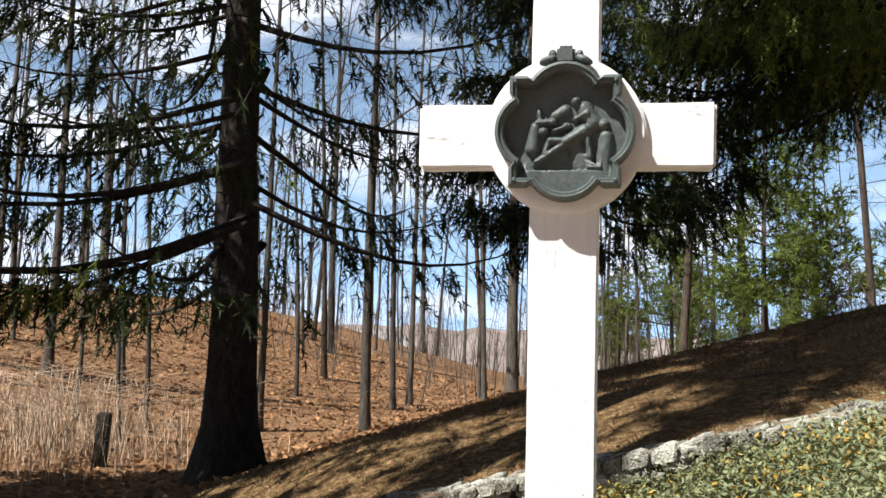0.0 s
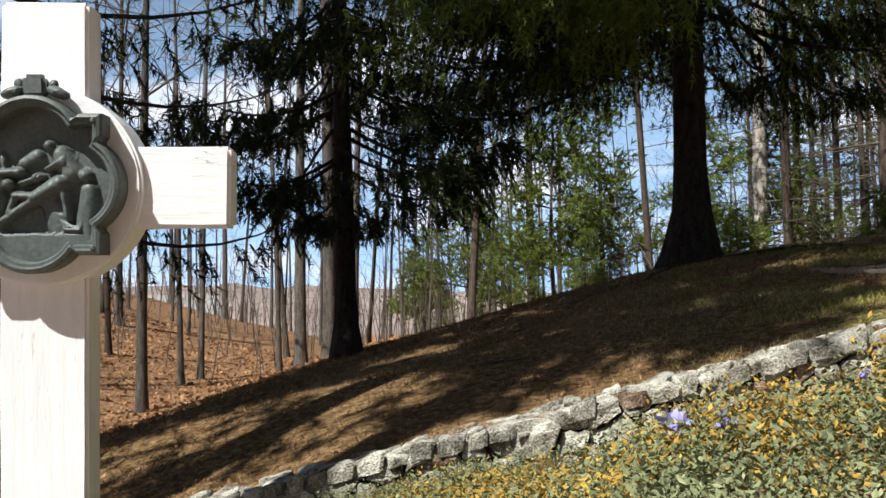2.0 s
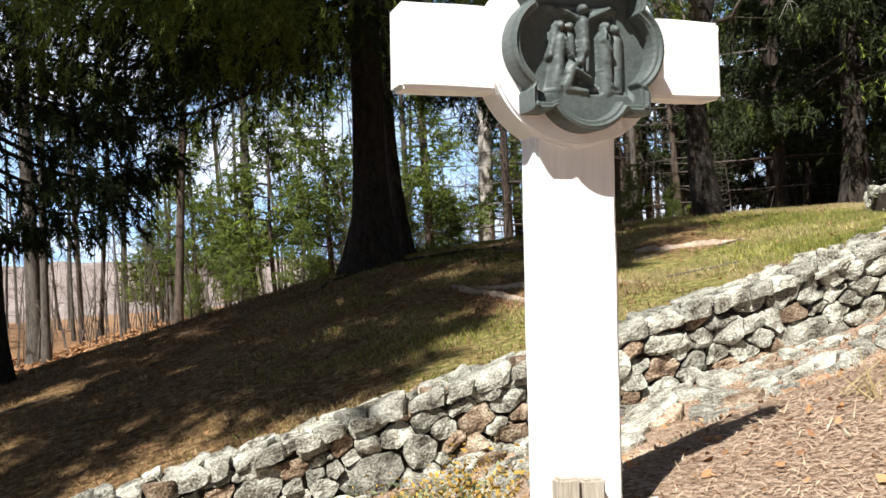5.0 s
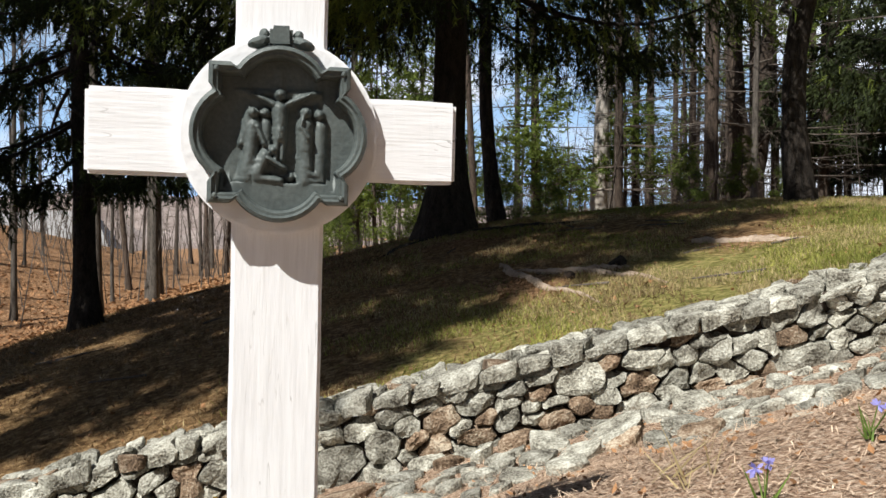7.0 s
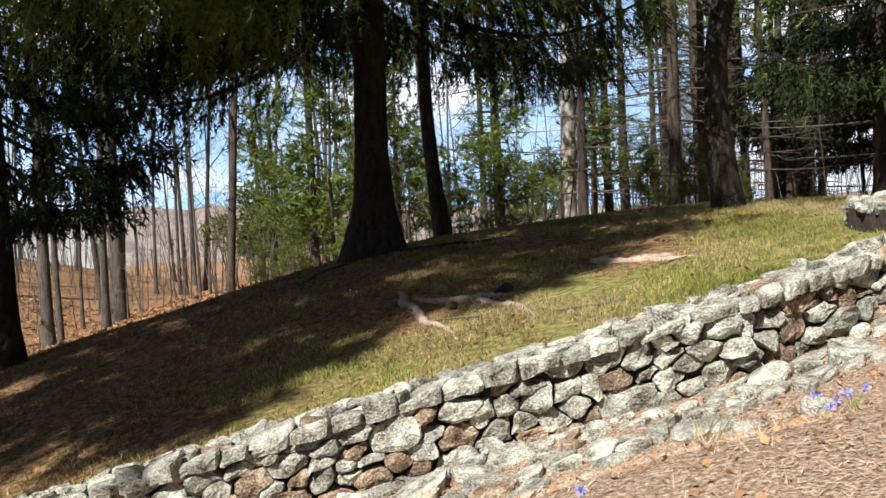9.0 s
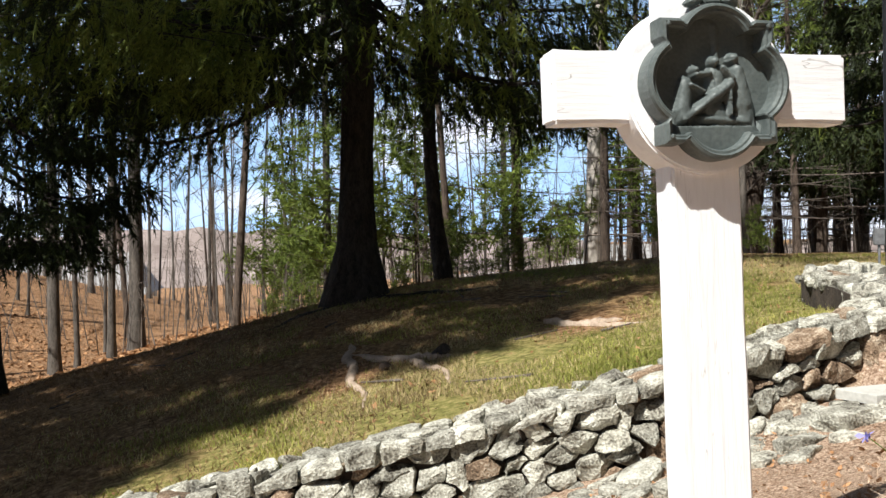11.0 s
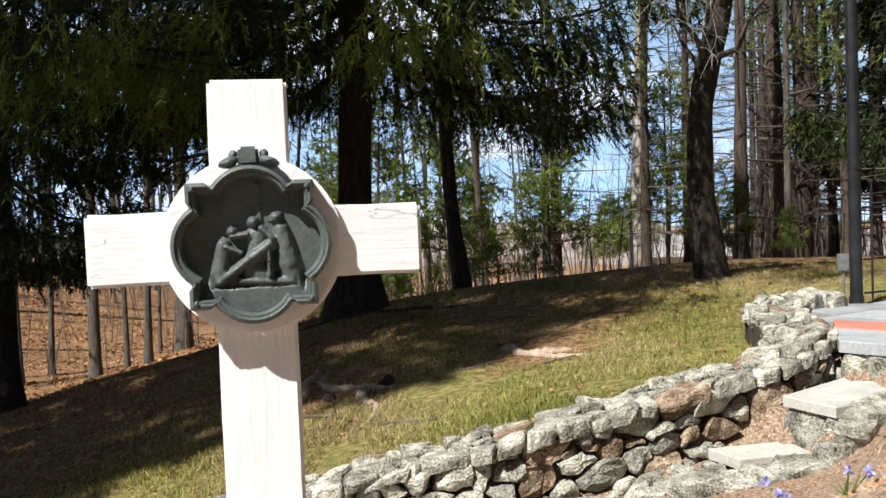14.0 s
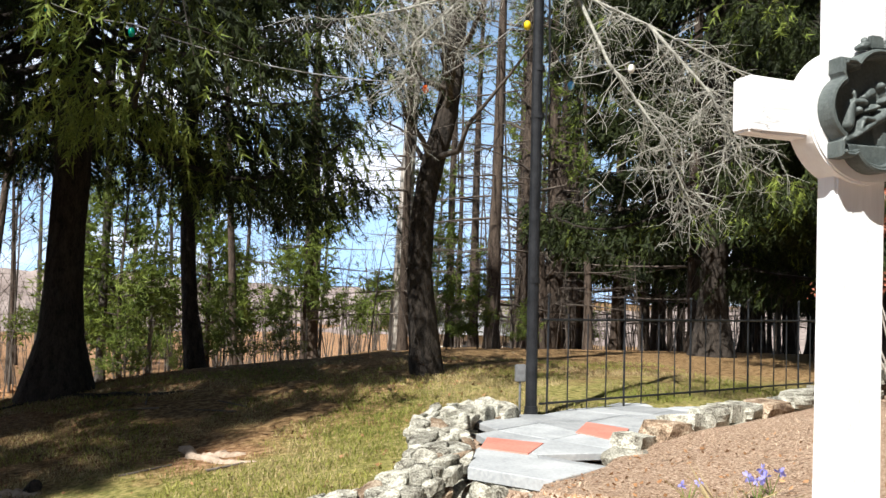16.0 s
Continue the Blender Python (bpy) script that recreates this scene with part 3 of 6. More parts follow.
# each figure as rounded strokes: ends, radii, height over the plate
FIGURES = (
    (((0.03, 0.089), (0.03, 0.089), 0.016, 0.016, 0.026), ((0.055, 0.068), (0.075, 0.03), 0.026, 0.03, 0.022), ((0.062, 0.055), (0.028, 0.036), 0.012, 0.008, 0.028),
     ((-0.075, 0.062), (-0.07, 0.036), 0.008, 0.010, 0.016), ((-0.06, 0.002), (-0.06, 0.002), 0.017, 0.017, 0.028), ((-0.084, 0.014), (-0.092, -0.045), 0.020, 0.024, 0.022),
     ((-0.078, 0.028), (-0.034, 0.030), 0.012, 0.014, 0.024), ((0.004, 0.017), (0.004, 0.017), 0.014, 0.014, 0.030), ((0.0, 0.066), (-0.03, 0.048), 0.020, 0.016, 0.015),
     ((0.054, 0.004), (0.0, -0.028), 0.026, 0.020, 0.032), ((0.0, -0.026), (-0.042, -0.024), 0.016, 0.013, 0.030), ((-0.042, -0.024), (-0.058, -0.062), 0.013, 0.009, 0.026),
     ((-0.006, -0.036), (-0.082, -0.088), 0.017, 0.009, 0.028), ((0.062, -0.01), (0.076, -0.092), 0.012, 0.008, 0.026), ((0.108, 0.022), (0.108, 0.022), 0.019, 0.019, 0.022),
     ((0.116, -0.01), (0.108, -0.095), 0.022, 0.028, 0.018), ((0.03, -0.03), (0.05, -0.09), 0.03, 0.03, 0.014), ((0.012, 0.018), (-0.03, 0.004), 0.010, 0.007, 0.028), ((0.07, -0.098), (0.10, -0.102), 0.012, 0.01, 0.024)),
    (((0.0, 0.092), (0.0, 0.092), 0.016, 0.018, 0.030), ((0.0, 0.060), (0.0, 0.015), 0.023, 0.018, 0.026), ((0.0, 0.012), (0.0, -0.006), 0.020, 0.019, 0.028), ((-0.014, 0.070), (-0.058, 0.090), 0.010, 0.007, 0.022),
     ((0.014, 0.070), (0.078, 0.100), 0.010, 0.007, 0.022), ((-0.005, -0.01), (-0.008, -0.055), 0.011, 0.008, 0.024), ((0.008, -0.01), (0.006, -0.055), 0.011, 0.008, 0.022), ((-0.085, 0.096), (0.09, 0.096), 0.009, 0.009, 0.006),
     ((0.0, 0.15), (0.0, -0.08), 0.010, 0.010, 0.005), ((-0.061, 0.050), (-0.061, 0.050), 0.016, 0.017, 0.028), ((-0.066, 0.040), (-0.084, -0.02), 0.018, 0.012, 0.018), ((-0.058, 0.020), (-0.066, -0.035), 0.022, 0.020, 0.024),
     ((-0.064, -0.03), (-0.072, -0.098), 0.020, 0.024, 0.024), ((-0.05, 0.018), (-0.034, -0.02), 0.009, 0.008, 0.028), ((-0.033, 0.050), (-0.033, 0.050), 0.014, 0.015, 0.020), ((-0.032, 0.026), (-0.028, -0.03), 0.016, 0.013, 0.016),
     ((-0.014, -0.034), (-0.014, -0.034), 0.015, 0.014, 0.030), ((-0.032, -0.046), (-0.05, -0.088), 0.019, 0.022, 0.028), ((-0.052, -0.098), (0.002, -0.103), 0.016, 0.011, 0.026), ((-0.026, -0.052), (0.012, -0.074), 0.009, 0.007, 0.032),
     ((0.026, -0.094), (0.026, -0.094), 0.012, 0.012, 0.022), ((0.059, 0.053), (0.059, 0.053), 0.016, 0.018, 0.030), ((0.057, 0.024), (0.058, -0.03), 0.023, 0.021, 0.026), ((0.058, -0.03), (0.060, -0.10), 0.020, 0.026, 0.024),
     ((0.048, 0.022), (0.052, 0.040), 0.008, 0.007, 0.032), ((0.048, 0.02), (0.066, -0.004), 0.009, 0.009, 0.032), ((0.089, 0.050), (0.089, 0.050), 0.014, 0.016, 0.020), ((0.092, 0.022), (0.092, -0.10), 0.019, 0.018, 0.016)),
    (((0.003, 0.056), (0.003, 0.056), 0.018, 0.021, 0.030), ((0.061, 0.066), (0.061, 0.066), 0.018, 0.019, 0.028), ((0.010, 0.022), (0.014, -0.02), 0.030, 0.034, 0.022), ((0.072, 0.036), (0.086, -0.05), 0.022, 0.034, 0.024),
     ((0.088, -0.05), (0.094, -0.092), 0.034, 0.032, 0.020), ((-0.050, 0.034), (-0.050, 0.034), 0.014, 0.016, 0.026), ((-0.074, 0.0), (-0.084, -0.07), 0.022, 0.026, 0.020), ((-0.05, 0.022), (-0.012, 0.026), 0.009, 0.010, 0.026),
     ((0.042, -0.002), (-0.004, -0.034), 0.020, 0.020, 0.034), ((-0.004, -0.034), (-0.050, -0.066), 0.019, 0.014, 0.032), ((-0.050, -0.066), (-0.090, -0.096), 0.013, 0.008, 0.028), ((0.050, 0.012), (0.022, 0.040), 0.012, 0.010, 0.032),
     ((0.040, -0.01), (0.040, -0.08), 0.010, 0.008, 0.032), ((0.0, -0.06), (0.02, -0.088), 0.036, 0.034, 0.020), ((-0.03, -0.09), (0.07, -0.096), 0.014, 0.014, 0.022), ((-0.066, -0.004), (-0.03, -0.02), 0.009, 0.008, 0.026), ((0.018, 0.15), (0.018, 0.03), 0.010, 0.010, 0.006)),
)


def relief(which, edge):
    """One cast plate: low rounded figures over a ground line, within the given edge."""
    e = np.array(edge)
    e = np.concatenate([e, (e + np.roll(e, -1, 0)) / 2], 1).reshape(-1, 2)
    rings = np.concatenate([[0.008], np.linspace(0.025, 1.0, 52)])
    xz = rings[:, None, None] * e[None]
    x, z = xz[..., 0], xz[..., 1]
    high = np.zeros_like(x)
    for a, b, ra, rb, top in FIGURES[which]:
        a, b = np.array(a), np.array(b)
        ab = b - a
        t = np.clip(((x - a[0]) * ab[0] + (z - a[1]) * ab[1]) / max(ab @ ab, 1e-9), 0, 1)
        d = np.hypot(x - a[0] - t * ab[0], z - a[1] - t * ab[1]) / (0.9 * (ra + (rb - ra) * t))
        high = np.maximum(high, 1.2 * top * np.sqrt(np.clip(1 - d * d, 0, 1)))
    fold = np.array([noise.noise((p * 95, q * 42, which)) + 0.6 * noise.noise((p * 210, q * 130, which + 5)) for p, q in zip(x.ravel(), z.ravel())]).reshape(x.shape)
    high = high + np.where(high > 0.008, 0.0016, 0.0005) * fold
    high = np.where(z < -0.108, np.maximum(high, 0.024), high)
    n = len(e)
    i, j = np.meshgrid(np.arange(len(rings) - 1), np.arange(n), indexing="ij")
    j2 = (j + 1) % n
    f = np.stack([i * n + j, i * n + j2, (i + 1) * n + j2, (i + 1) * n + j], -1).reshape(-1, 4)
    me = array_mesh("relief", np.stack([x, -0.008 - high, z], -1).reshape(-1, 3), f, M_LEAD, True)
    return new("relief", me)


def stone_cross(centre, foot_z, turn, s, arms, half, which, label, base=""):
    """Arms meet at centre; turn is pitch, lean and yaw; half: arm height and shaft width, halved. Faces -y before the turn."""
    root = tagged(new("wayside_cross"), label, "cross", "white wayside crosses with cast medallions")
    up = centre[2] - foot_z
    root.matrix_world = pose(*centre, 0, 0, turn[2]) @ pose(0, 0, 0, turn[0]) @ pose(0, 0, 0, 0, turn[1]) @ pose(0, 0, -up)
    d = 0.092 * s
    top = up + 0.425 * s
    bm = rough_beam(bmesh.new(), 2 * half[1], d, top, (0, 0, top / 2), which, 0.1)
    part("shaft", bm, M_PAINT_UP, root, smooth=False)
    for sign in (-1, 1):
        reach = arms[0] if sign < 0 else arms[1]
        bm = rough_beam(bmesh.new(), reach - 0.08, d - 0.004, 2 * half[0], (sign * (reach + 0.08) / 2, 0, up), which + 3 + sign, 0.1)
        part("arm", bm, M_PAINT_ACROSS, root)
    bm = bmesh.new()
    bmesh.ops.create_cone(bm, cap_ends=True, segments=64, radius1=0.228 * s, radius2=0.228 * s, depth=d + 0.022, matrix=pose(0, -0.011, up, 90))
    bmesh.ops.bevel(bm, geom=[e for e in bm.edges if len(e.link_faces) == 2 and e.calc_face_angle() > 1], offset=0.006, segments=2, affect="EDGES")
    part("roundel", bm, M_PAINT, root, "round white painted board behind the medallion")
    # medallion
    y0 = -(d / 2 + 0.022)
    med = tagged(new("medallion"), "dark grey cast metal quatrefoil medallion")
    med.parent = root
    med.matrix_basis = pose(0, y0, up)
    size = lambda half_side, lobe: outline(half_side * s, lobe * s)
    ring = lambda pts, y: [(x, y, z) for x, z in pts]
    steps_in = ((0.157, 0.198, 0.0), (0.157, 0.198, -0.054), (0.154, 0.195, -0.063), (0.147, 0.188, -0.066), (0.142, 0.183, -0.058), (0.137, 0.177, -0.058), (0.133, 0.172, -0.050), (0.131, 0.170, -0.006))
    bm = loft(bmesh.new(), [ring(size(a, b), y * s) for a, b, y in steps_in], cap=False)
    part("rim", bm, M_LEAD, med)
    plate = relief(which % 3, outline(0.1325, 0.1715))
    plate.parent = med
    plate.scale = (s, s, s)
    bm = bmesh.new()
    box(bm, 0.052 * s, 0.034, 0.05 * s, (0, -0.022, 0.222 * s), bevel=0.008)
    for sx in (-1, 1):
        blob(bm, (sx * 0.050 * s, -0.024, 0.208 * s), (0.028 * s, 0.022, 0.014 * s), (0, sx * 20, 0))
        blob(bm, (sx * 0.038 * s, -0.02, 0.226 * s), (0.012 * s, 0.012, 0.014 * s))
    for v in bm.verts:
        v.co += 0.003 * noise.noise_vector(v.co * 50)
    part("finial", bm, M_LEAD, med)
    for px, pz in ((-0.14, 0.14), (0.14, 0.14), (-0.14, -0.14), (0.14, -0.14)):
        bm = bmesh.new()
        blob(bm, (px * s, -0.066 * s, pz * s), (0.007, 0.005, 0.007), sub=1)
        part("rivet", bm, M_LEAD, med)
    # foot
    if base:
        for sx, hh in ((-0.062, 0.06), (0.0, 0.045)):
            bm = bmesh.new()
            box(bm, 0.058 * s, 0.04, 0.5 + hh, (sx, -d / 2 - 0.03, 0.02), bevel=0.006)
            part("stake", bm, M_OLD_WOOD, root, "weathered unpainted wooden stake")
    return root


stone_cross((0.848, 2.626, 2.979), 1.80, (2.8, 0.7, 5.0), 1.0, (0.429, 0.423), (0.094, 0.100), 0, "white painted wooden cross with a cast medallion standing among ground cover")
stone_cross((4.143, 2.925, 3.762), 2.50, (0.8, 1.6, 8.0), 0.96, (0.416, 0.402), (0.095, 0.102), 1, "white painted cross with dark medallion on a bark-mulched bank", "stakes")
stone_cross((7.304, 3.513, 4.46), 3.10, (-1.3, -1.0, 15.8), 0.93, (0.387, 0.404), (0.086, 0.094), 2, "white painted cross with grained arms and grey medallion on the mulch")
stone_cross((10.53, 4.26, 5.358), 3.75, (0.4, 0.3, 12.0), 0.93, (0.402, 0.39), (0.083, 0.093), 3, "white painted cross at the top of the planted bank")


def floodlight(at, yaw):
    root = thing("floodlight", "small white garden floodlight on the mulch before a cross", "lamp")
    root.matrix_world = pose(*at, 0, 0, yaw)
    bm = box(bmesh.new(), 0.15, 0.10, 0.12, (0, 0, 0.10), (-18, 0, 0), bevel=0.012)
    part("housing", bm, M_LAMP_WHITE, root)
    bm = box(bmesh.new(), 0.12, 0.006, 0.09, (0, -0.056, 0.118), (-18, 0, 0), bevel=0.002)
    part("glass", bm, M_LAMP_GLASS, root, "dull grey glass")
    bm = rod(bmesh.new(), (0, 0, -0.15), (0, 0, 0.06), 0.012)
    part("spike", bm, M_IRON, root)
    return root


lamp = floodlight((4.12, 2.63, 2.62), 25)
lamp.scale = (1.05, 1.05, 1.05)


# ---- trees ----
def trunk_line(rng, at, height, bend, lean, steps=14):
    h = np.linspace(0, 1, steps) ** 1.25 * height
    t = h / height
    ph = rng.random(2) * 6.28
    x = at[0] + lean[0] * h + bend * np.sin(t * 5 + ph[0]) - bend * np.sin(ph[0])
    y = at[1] + lean[1] * h + bend * np.sin(t * 4 + ph[1]) - bend * np.sin(ph[1])
    return np.stack([x, y, at[2] + h - 0.25], 1), t


def trunk_mesh(name, pts, t, r, flare, mat, rng, sides=14):
    tb = Tubes()
    radii = r * (1 - 0.85 * t) + r * flare * np.exp(-np.maximum(pts[:, 2] - pts[0, 2] - 0.2, 0) / (1.0 * r + 0.12))
    tb.add(pts, radii, sides, 0.05, rng)
    return tb.mesh(name, mat)


def spruce(at, height, reach, r, first, limbs, dense, seed, label, tips=0.14, droop=1.0, needle=0.12, lean=(0, 0), flare=0.9, extra=(), per=30, slim=0.17):
    """Norway spruce: tapered trunk, sagging limbs, curtains of hanging needled twigs."""
    rng = np.random.default_rng(seed)
    root = thing("spruce_tree", label, "tree")
    base = np.array([at[0], at[1], float(land(at[0], at[1]))])
    pts, t = trunk_line(rng, base, height, 0.05, lean, 22)
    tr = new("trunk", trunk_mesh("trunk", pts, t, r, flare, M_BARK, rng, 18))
    tr.parent = root
    wood = Tubes()
    tb, tw, tl = [], [], []
    for k in range(limbs + len(extra)):
        f = (k + rng.random()) / limbs
        h = first + (height * 0.97 - first) * f ** 1.15
        az = rng.random() * 6.283
        length = reach * max(0.0, 1 - (h - first) / (height - first)) ** 0.75 * rng.uniform(0.65, 1.1) + 0.25
        if k >= limbs:
            az, h, length = math.radians(extra[k - limbs][0]), extra[k - limbs][1], extra[k - limbs][2]
        i = np.searchsorted(pts[:, 2] - base[2], h)
        i = min(max(i, 1), len(pts) - 1)
        c = pts[i - 1] + (pts[i] - pts[i - 1]) * 0.5
        c = np.array([c[0], c[1], base[2] + h])
        s = np.linspace(0, 1, 9)
        out = np.array([math.cos(az), math.sin(az), 0])
        side = np.array([-out[1], out[0], 0])
        sag = -0.26 * droop * length * np.sin(s * 2.2) + 0.08 * length * s ** 3
        line = c + out * (s * length)[:, None] + side * (0.08 * length * np.sin(s * 3 + seed + k))[:, None] + np.array([0, 0, 1.0]) * sag[:, None]
        rr = (0.012 + 0.009 * length) * (1 - 0.85 * s)
        wood.add(line, rr, 5)
        n = int(dense * 34 * length)
        if n < 1:
            continue
        q = rng.uniform(0.18, 1.0, n) ** 0.8
        p = np.stack([np.interp(q, s, line[:, a]) for a in range(3)], 1)
        off = rng.normal(0, 1, n) * (0.10 + 0.17 * length * (1 - 0.6 * q))
        p = p + side * off[:, None] + np.array([0, 0, -0.22])[None] * np.abs(off)[:, None]
        way = unit(np.array([0, 0, -1.0]) + 0.35 * out + side * (0.25 * np.sign(off))[:, None] + 0.25 * rng.standard_normal((n, 3)))
        tb.append(p), tw.append(way), tl.append(rng.uniform(0.18, 0.62, n) * (0.55 + 0.12 * length))
        # fine side shoots that carry the curtains
        for m in range(0, n, 7):
            j = np.array([np.interp(q[m], s, line[:, a]) for a in range(3)])
            wood.add(np.stack([j, (j + p[m]) / 2 + np.array([0, 0, 0.03]), p[m], p[m] + way[m] * tl[-1][m]]), [0.010, 0.008, 0.006, 0.003], 3)
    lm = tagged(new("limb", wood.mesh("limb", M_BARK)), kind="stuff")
    lm.parent = root
    tb, tw, tl = np.concatenate(tb), np.concatenate(tw), np.concatenate(tl)
    # sunlight put into the colour: paler clumps of twigs, mostly towards -y
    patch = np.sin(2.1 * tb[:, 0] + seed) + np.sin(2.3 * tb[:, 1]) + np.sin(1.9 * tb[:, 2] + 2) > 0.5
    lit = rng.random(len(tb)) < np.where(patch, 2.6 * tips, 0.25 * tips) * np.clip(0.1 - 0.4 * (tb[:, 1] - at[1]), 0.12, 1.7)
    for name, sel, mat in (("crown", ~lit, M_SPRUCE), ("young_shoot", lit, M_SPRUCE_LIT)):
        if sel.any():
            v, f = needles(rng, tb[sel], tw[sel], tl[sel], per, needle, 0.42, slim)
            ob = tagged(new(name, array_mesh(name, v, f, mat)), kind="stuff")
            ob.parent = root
    return root


def bare_tree(name, seed, height, r, mat, forks, label, twigs=1.0, first=0.3):
    """A leafless broadleaf: trunk, forking boughs, twigs. Built at the origin."""
    rng = np.random.default_rng(seed)
    root = thing(name, label, "tree", "bare trees of the wood")
    pts, t = trunk_line(rng, np.zeros(3), height, 0.12 * rng.random() + 0.05, rng.normal(0, 0.03, 2), 12)
    tr = new("trunk", trunk_mesh("trunk", pts, t, r, 0.5, mat, rng, 9))
    tr.parent = root
    tb = Tubes()

    def bough(p, d, length, rad, level):
        s = np.linspace(0, 1, 5 if level < 2 else 3)
        bend = rng.standard_normal(3) * 0.18 * length
        line = p + d * (s * length)[:, None] + bend * (s ** 2)[:, None] + np.array([0, 0, 0.12 * length]) * (s ** 2)[:, None]
        tb.add(line, rad * (1 - 0.75 * s), 3 if level else 5)
        if level < 2:
            for _ in range(int((5 if level == 0 else 3) * twigs)):
                q = rng.uniform(0.25, 1)
                c = np.array([np.interp(q, s, line[:, a]) for a in range(3)])
                d2 = unit(d + 0.75 * rng.standard_normal(3))
                bough(c, d2, length * rng.uniform(0.3, 0.55), rad * 0.45, level + 1)

    for k in range(forks):
        q = first + (1 - first) * (k + rng.random()) / forks
        c = np.array([np.interp(q, t, pts[:, a]) for a in range(3)])
        az = rng.random() * 6.283
        up = rng.uniform(0.35, 1.1)
        d = unit(np.array([math.cos(az), math.sin(az), up]))
        bough(c, d, height * rng.uniform(0.10, 0.22) * (1.25 - 0.7 * q), r * (0.36 - 0.2 * q), 0)
    b = tagged(new("bough", tb.mesh("bough", M_TWIG)), kind="stuff")
    b.parent = root
    return root


def pine(name, seed, height, r, first, whorls, reach, clump, label, mat=None):
    """White pine: straight trunk, dead lower whorls, tufts of needles further up. Built at the origin."""
    rng = np.random.default_rng(seed)
    root = thing(name, label, "tree", "pines behind the crest")
    pts, t = trunk_line(rng, np.zeros(3), height, 0.06, rng.normal(0, 0.015, 2), 12)
    tr = new("trunk", trunk_mesh("trunk", pts, t, r, 0.4, mat or M_BROWN_BARK, rng, 10))
    tr.parent = root
    tb, B, W, L = Tubes(), [], [], []
    for k in range(whorls):
        q = (k + 0.5 * rng.random()) / whorls
        h = 1.2 + (height - 1.4) * q
        for _ in range(4):
            az = rng.random() * 6.283
            length = (reach * (1.05 - q) + 0.3) * rng.uniform(0.5, 1.1)
            dead = h < first
            out = np.array([math.cos(az), math.sin(az), 0.18 if not dead else -0.05])
            s = np.linspace(0, 1, 5)
            c = np.array([np.interp(h, pts[:, 2], pts[:, a]) for a in range(3)])
            line = c + out * (s * length)[:, None] + rng.standard_normal(3) * 0.06 * length * (s ** 2)[:, None]
            tb.add(line, (0.012 + 0.008 * length) * (1 - 0.8 * s), 3)
            if dead:
                for _ in range(4):
                    a = line[2] + (line[4] - line[2]) * rng.random()
                    tb.add(np.stack([a, a + out * 0.2 + rng.standard_normal(3) * 0.18, a + out * 0.3 + rng.standard_normal(3) * 0.3]), [0.006, 0.005, 0.003], 3)
                continue
            n = int(clump * length * 7) + 2
            u = rng.uniform(0.3, 1, n)
            p = np.stack([np.interp(u, s, line[:, a]) for a in range(3)], 1) + rng.normal(0, 0.10 + 0.06 * length, (n, 3))
            B.append(p), W.append(unit(out + 0.5 * rng.standard_normal((n, 3)) + np.array([0, 0, 0.2]))), L.append(rng.uniform(0.1, 0.25, n))
    lm = tagged(new("limb", tb.mesh("limb", M_TWIG)), kind="stuff")
    lm.parent = root
    if B:
        v, f = needles(rng, np.concatenate(B), np.concatenate(W), np.concatenate(L), 9, 0.185, 0.55, 0.18)
        cr = tagged(new("crown", array_mesh("crown", v, f, M_PINE)), kind="stuff")
        cr.parent = root
    return root


def stand(ob, x, y, turn=0.0, size=1.0, sink=0.05):
    """Copies a tree built at the origin to a place on the ground."""
    c = copy_thing(ob, pose(x, y, float(land(x, y)) - sink, 0, 0, turn))
    c.scale = (size, size, size)
    return c


# the large spruces on the slope
spruce((-4.25, 10.6), 17, 4.6, 0.32, 2.9, 90, 0.34, 11, "dark-barked spruce with sagging bare lower limbs on the lawn's edge", tips=0.10, droop=0.8)
spruce((-0.32, 14.3), 15, 2.6, 0.17, 2.5, 76, 0.85, 12, "slender dark spruce with hanging needle curtains on the crest", tips=0.05)
spruce((5.03, 14.9), 20, 5.2, 0.28, 4.1, 108, 0.95, 13, "massive dark spruce with flared foot and drooping green limbs", tips=0.36, flare=1.25, needle=0.115, per=30,
       extra=((-63, 5.0, 6.4), (-96, 5.2, 5.6), (-40, 5.6, 5.4), (-128, 4.8, 5.6), (-150, 4.3, 5.2), (-75, 6.3, 6.0), (-110, 6.2, 5.8),
              (176, 3.7, 5.2), (222, 4.1, 4.6), (190, 4.4, 5.4), (232, 4.6, 5.6), (160, 4.3, 5.0), (205, 5.0, 5.6), (180, 5.5, 5.2), (195, 6.3, 5.4), (165, 7.1, 5.2), (212, 7.4, 5.4), (185, 8.2, 5.0), (-70, 7.3, 6.0), (-95, 7.5, 6.0), (-20, 6.6, 5.6), (-8, 7.6, 5.2), (-50, 7.0, 6.2), (-30, 5.2, 5.2), (150, 6.1, 5.0), (-118, 8.2, 5.6), (-55, 8.4, 5.8)))
spruce((16.0, 18.5), 19, 4.2, 0.28, 3.0, 120, 1.2, 14, "dense dark spruce beyond the iron fence", tips=0.07, needle=0.165, per=12, slim=0.22)
spruce((18.8, 14.6), 18, 4.4, 0.28, 2.6, 90, 1.0, 15, "tall sunlit spruce beside the terrace", tips=0.35)
spruce((19.5, 27.5), 19, 4.4, 0.26, 3.2, 84, 0.9, 16, "dense dark spruce deep in the wood", tips=0.03, needle=0.2, per=14, slim=0.22)
deep = spruce((24.5, 23.0), 18, 4.4, 0.26, 3.0, 84, 0.9, 17, "dark spruce closing the wood behind the fence", tips=0.03, needle=0.2, per=14, slim=0.22)
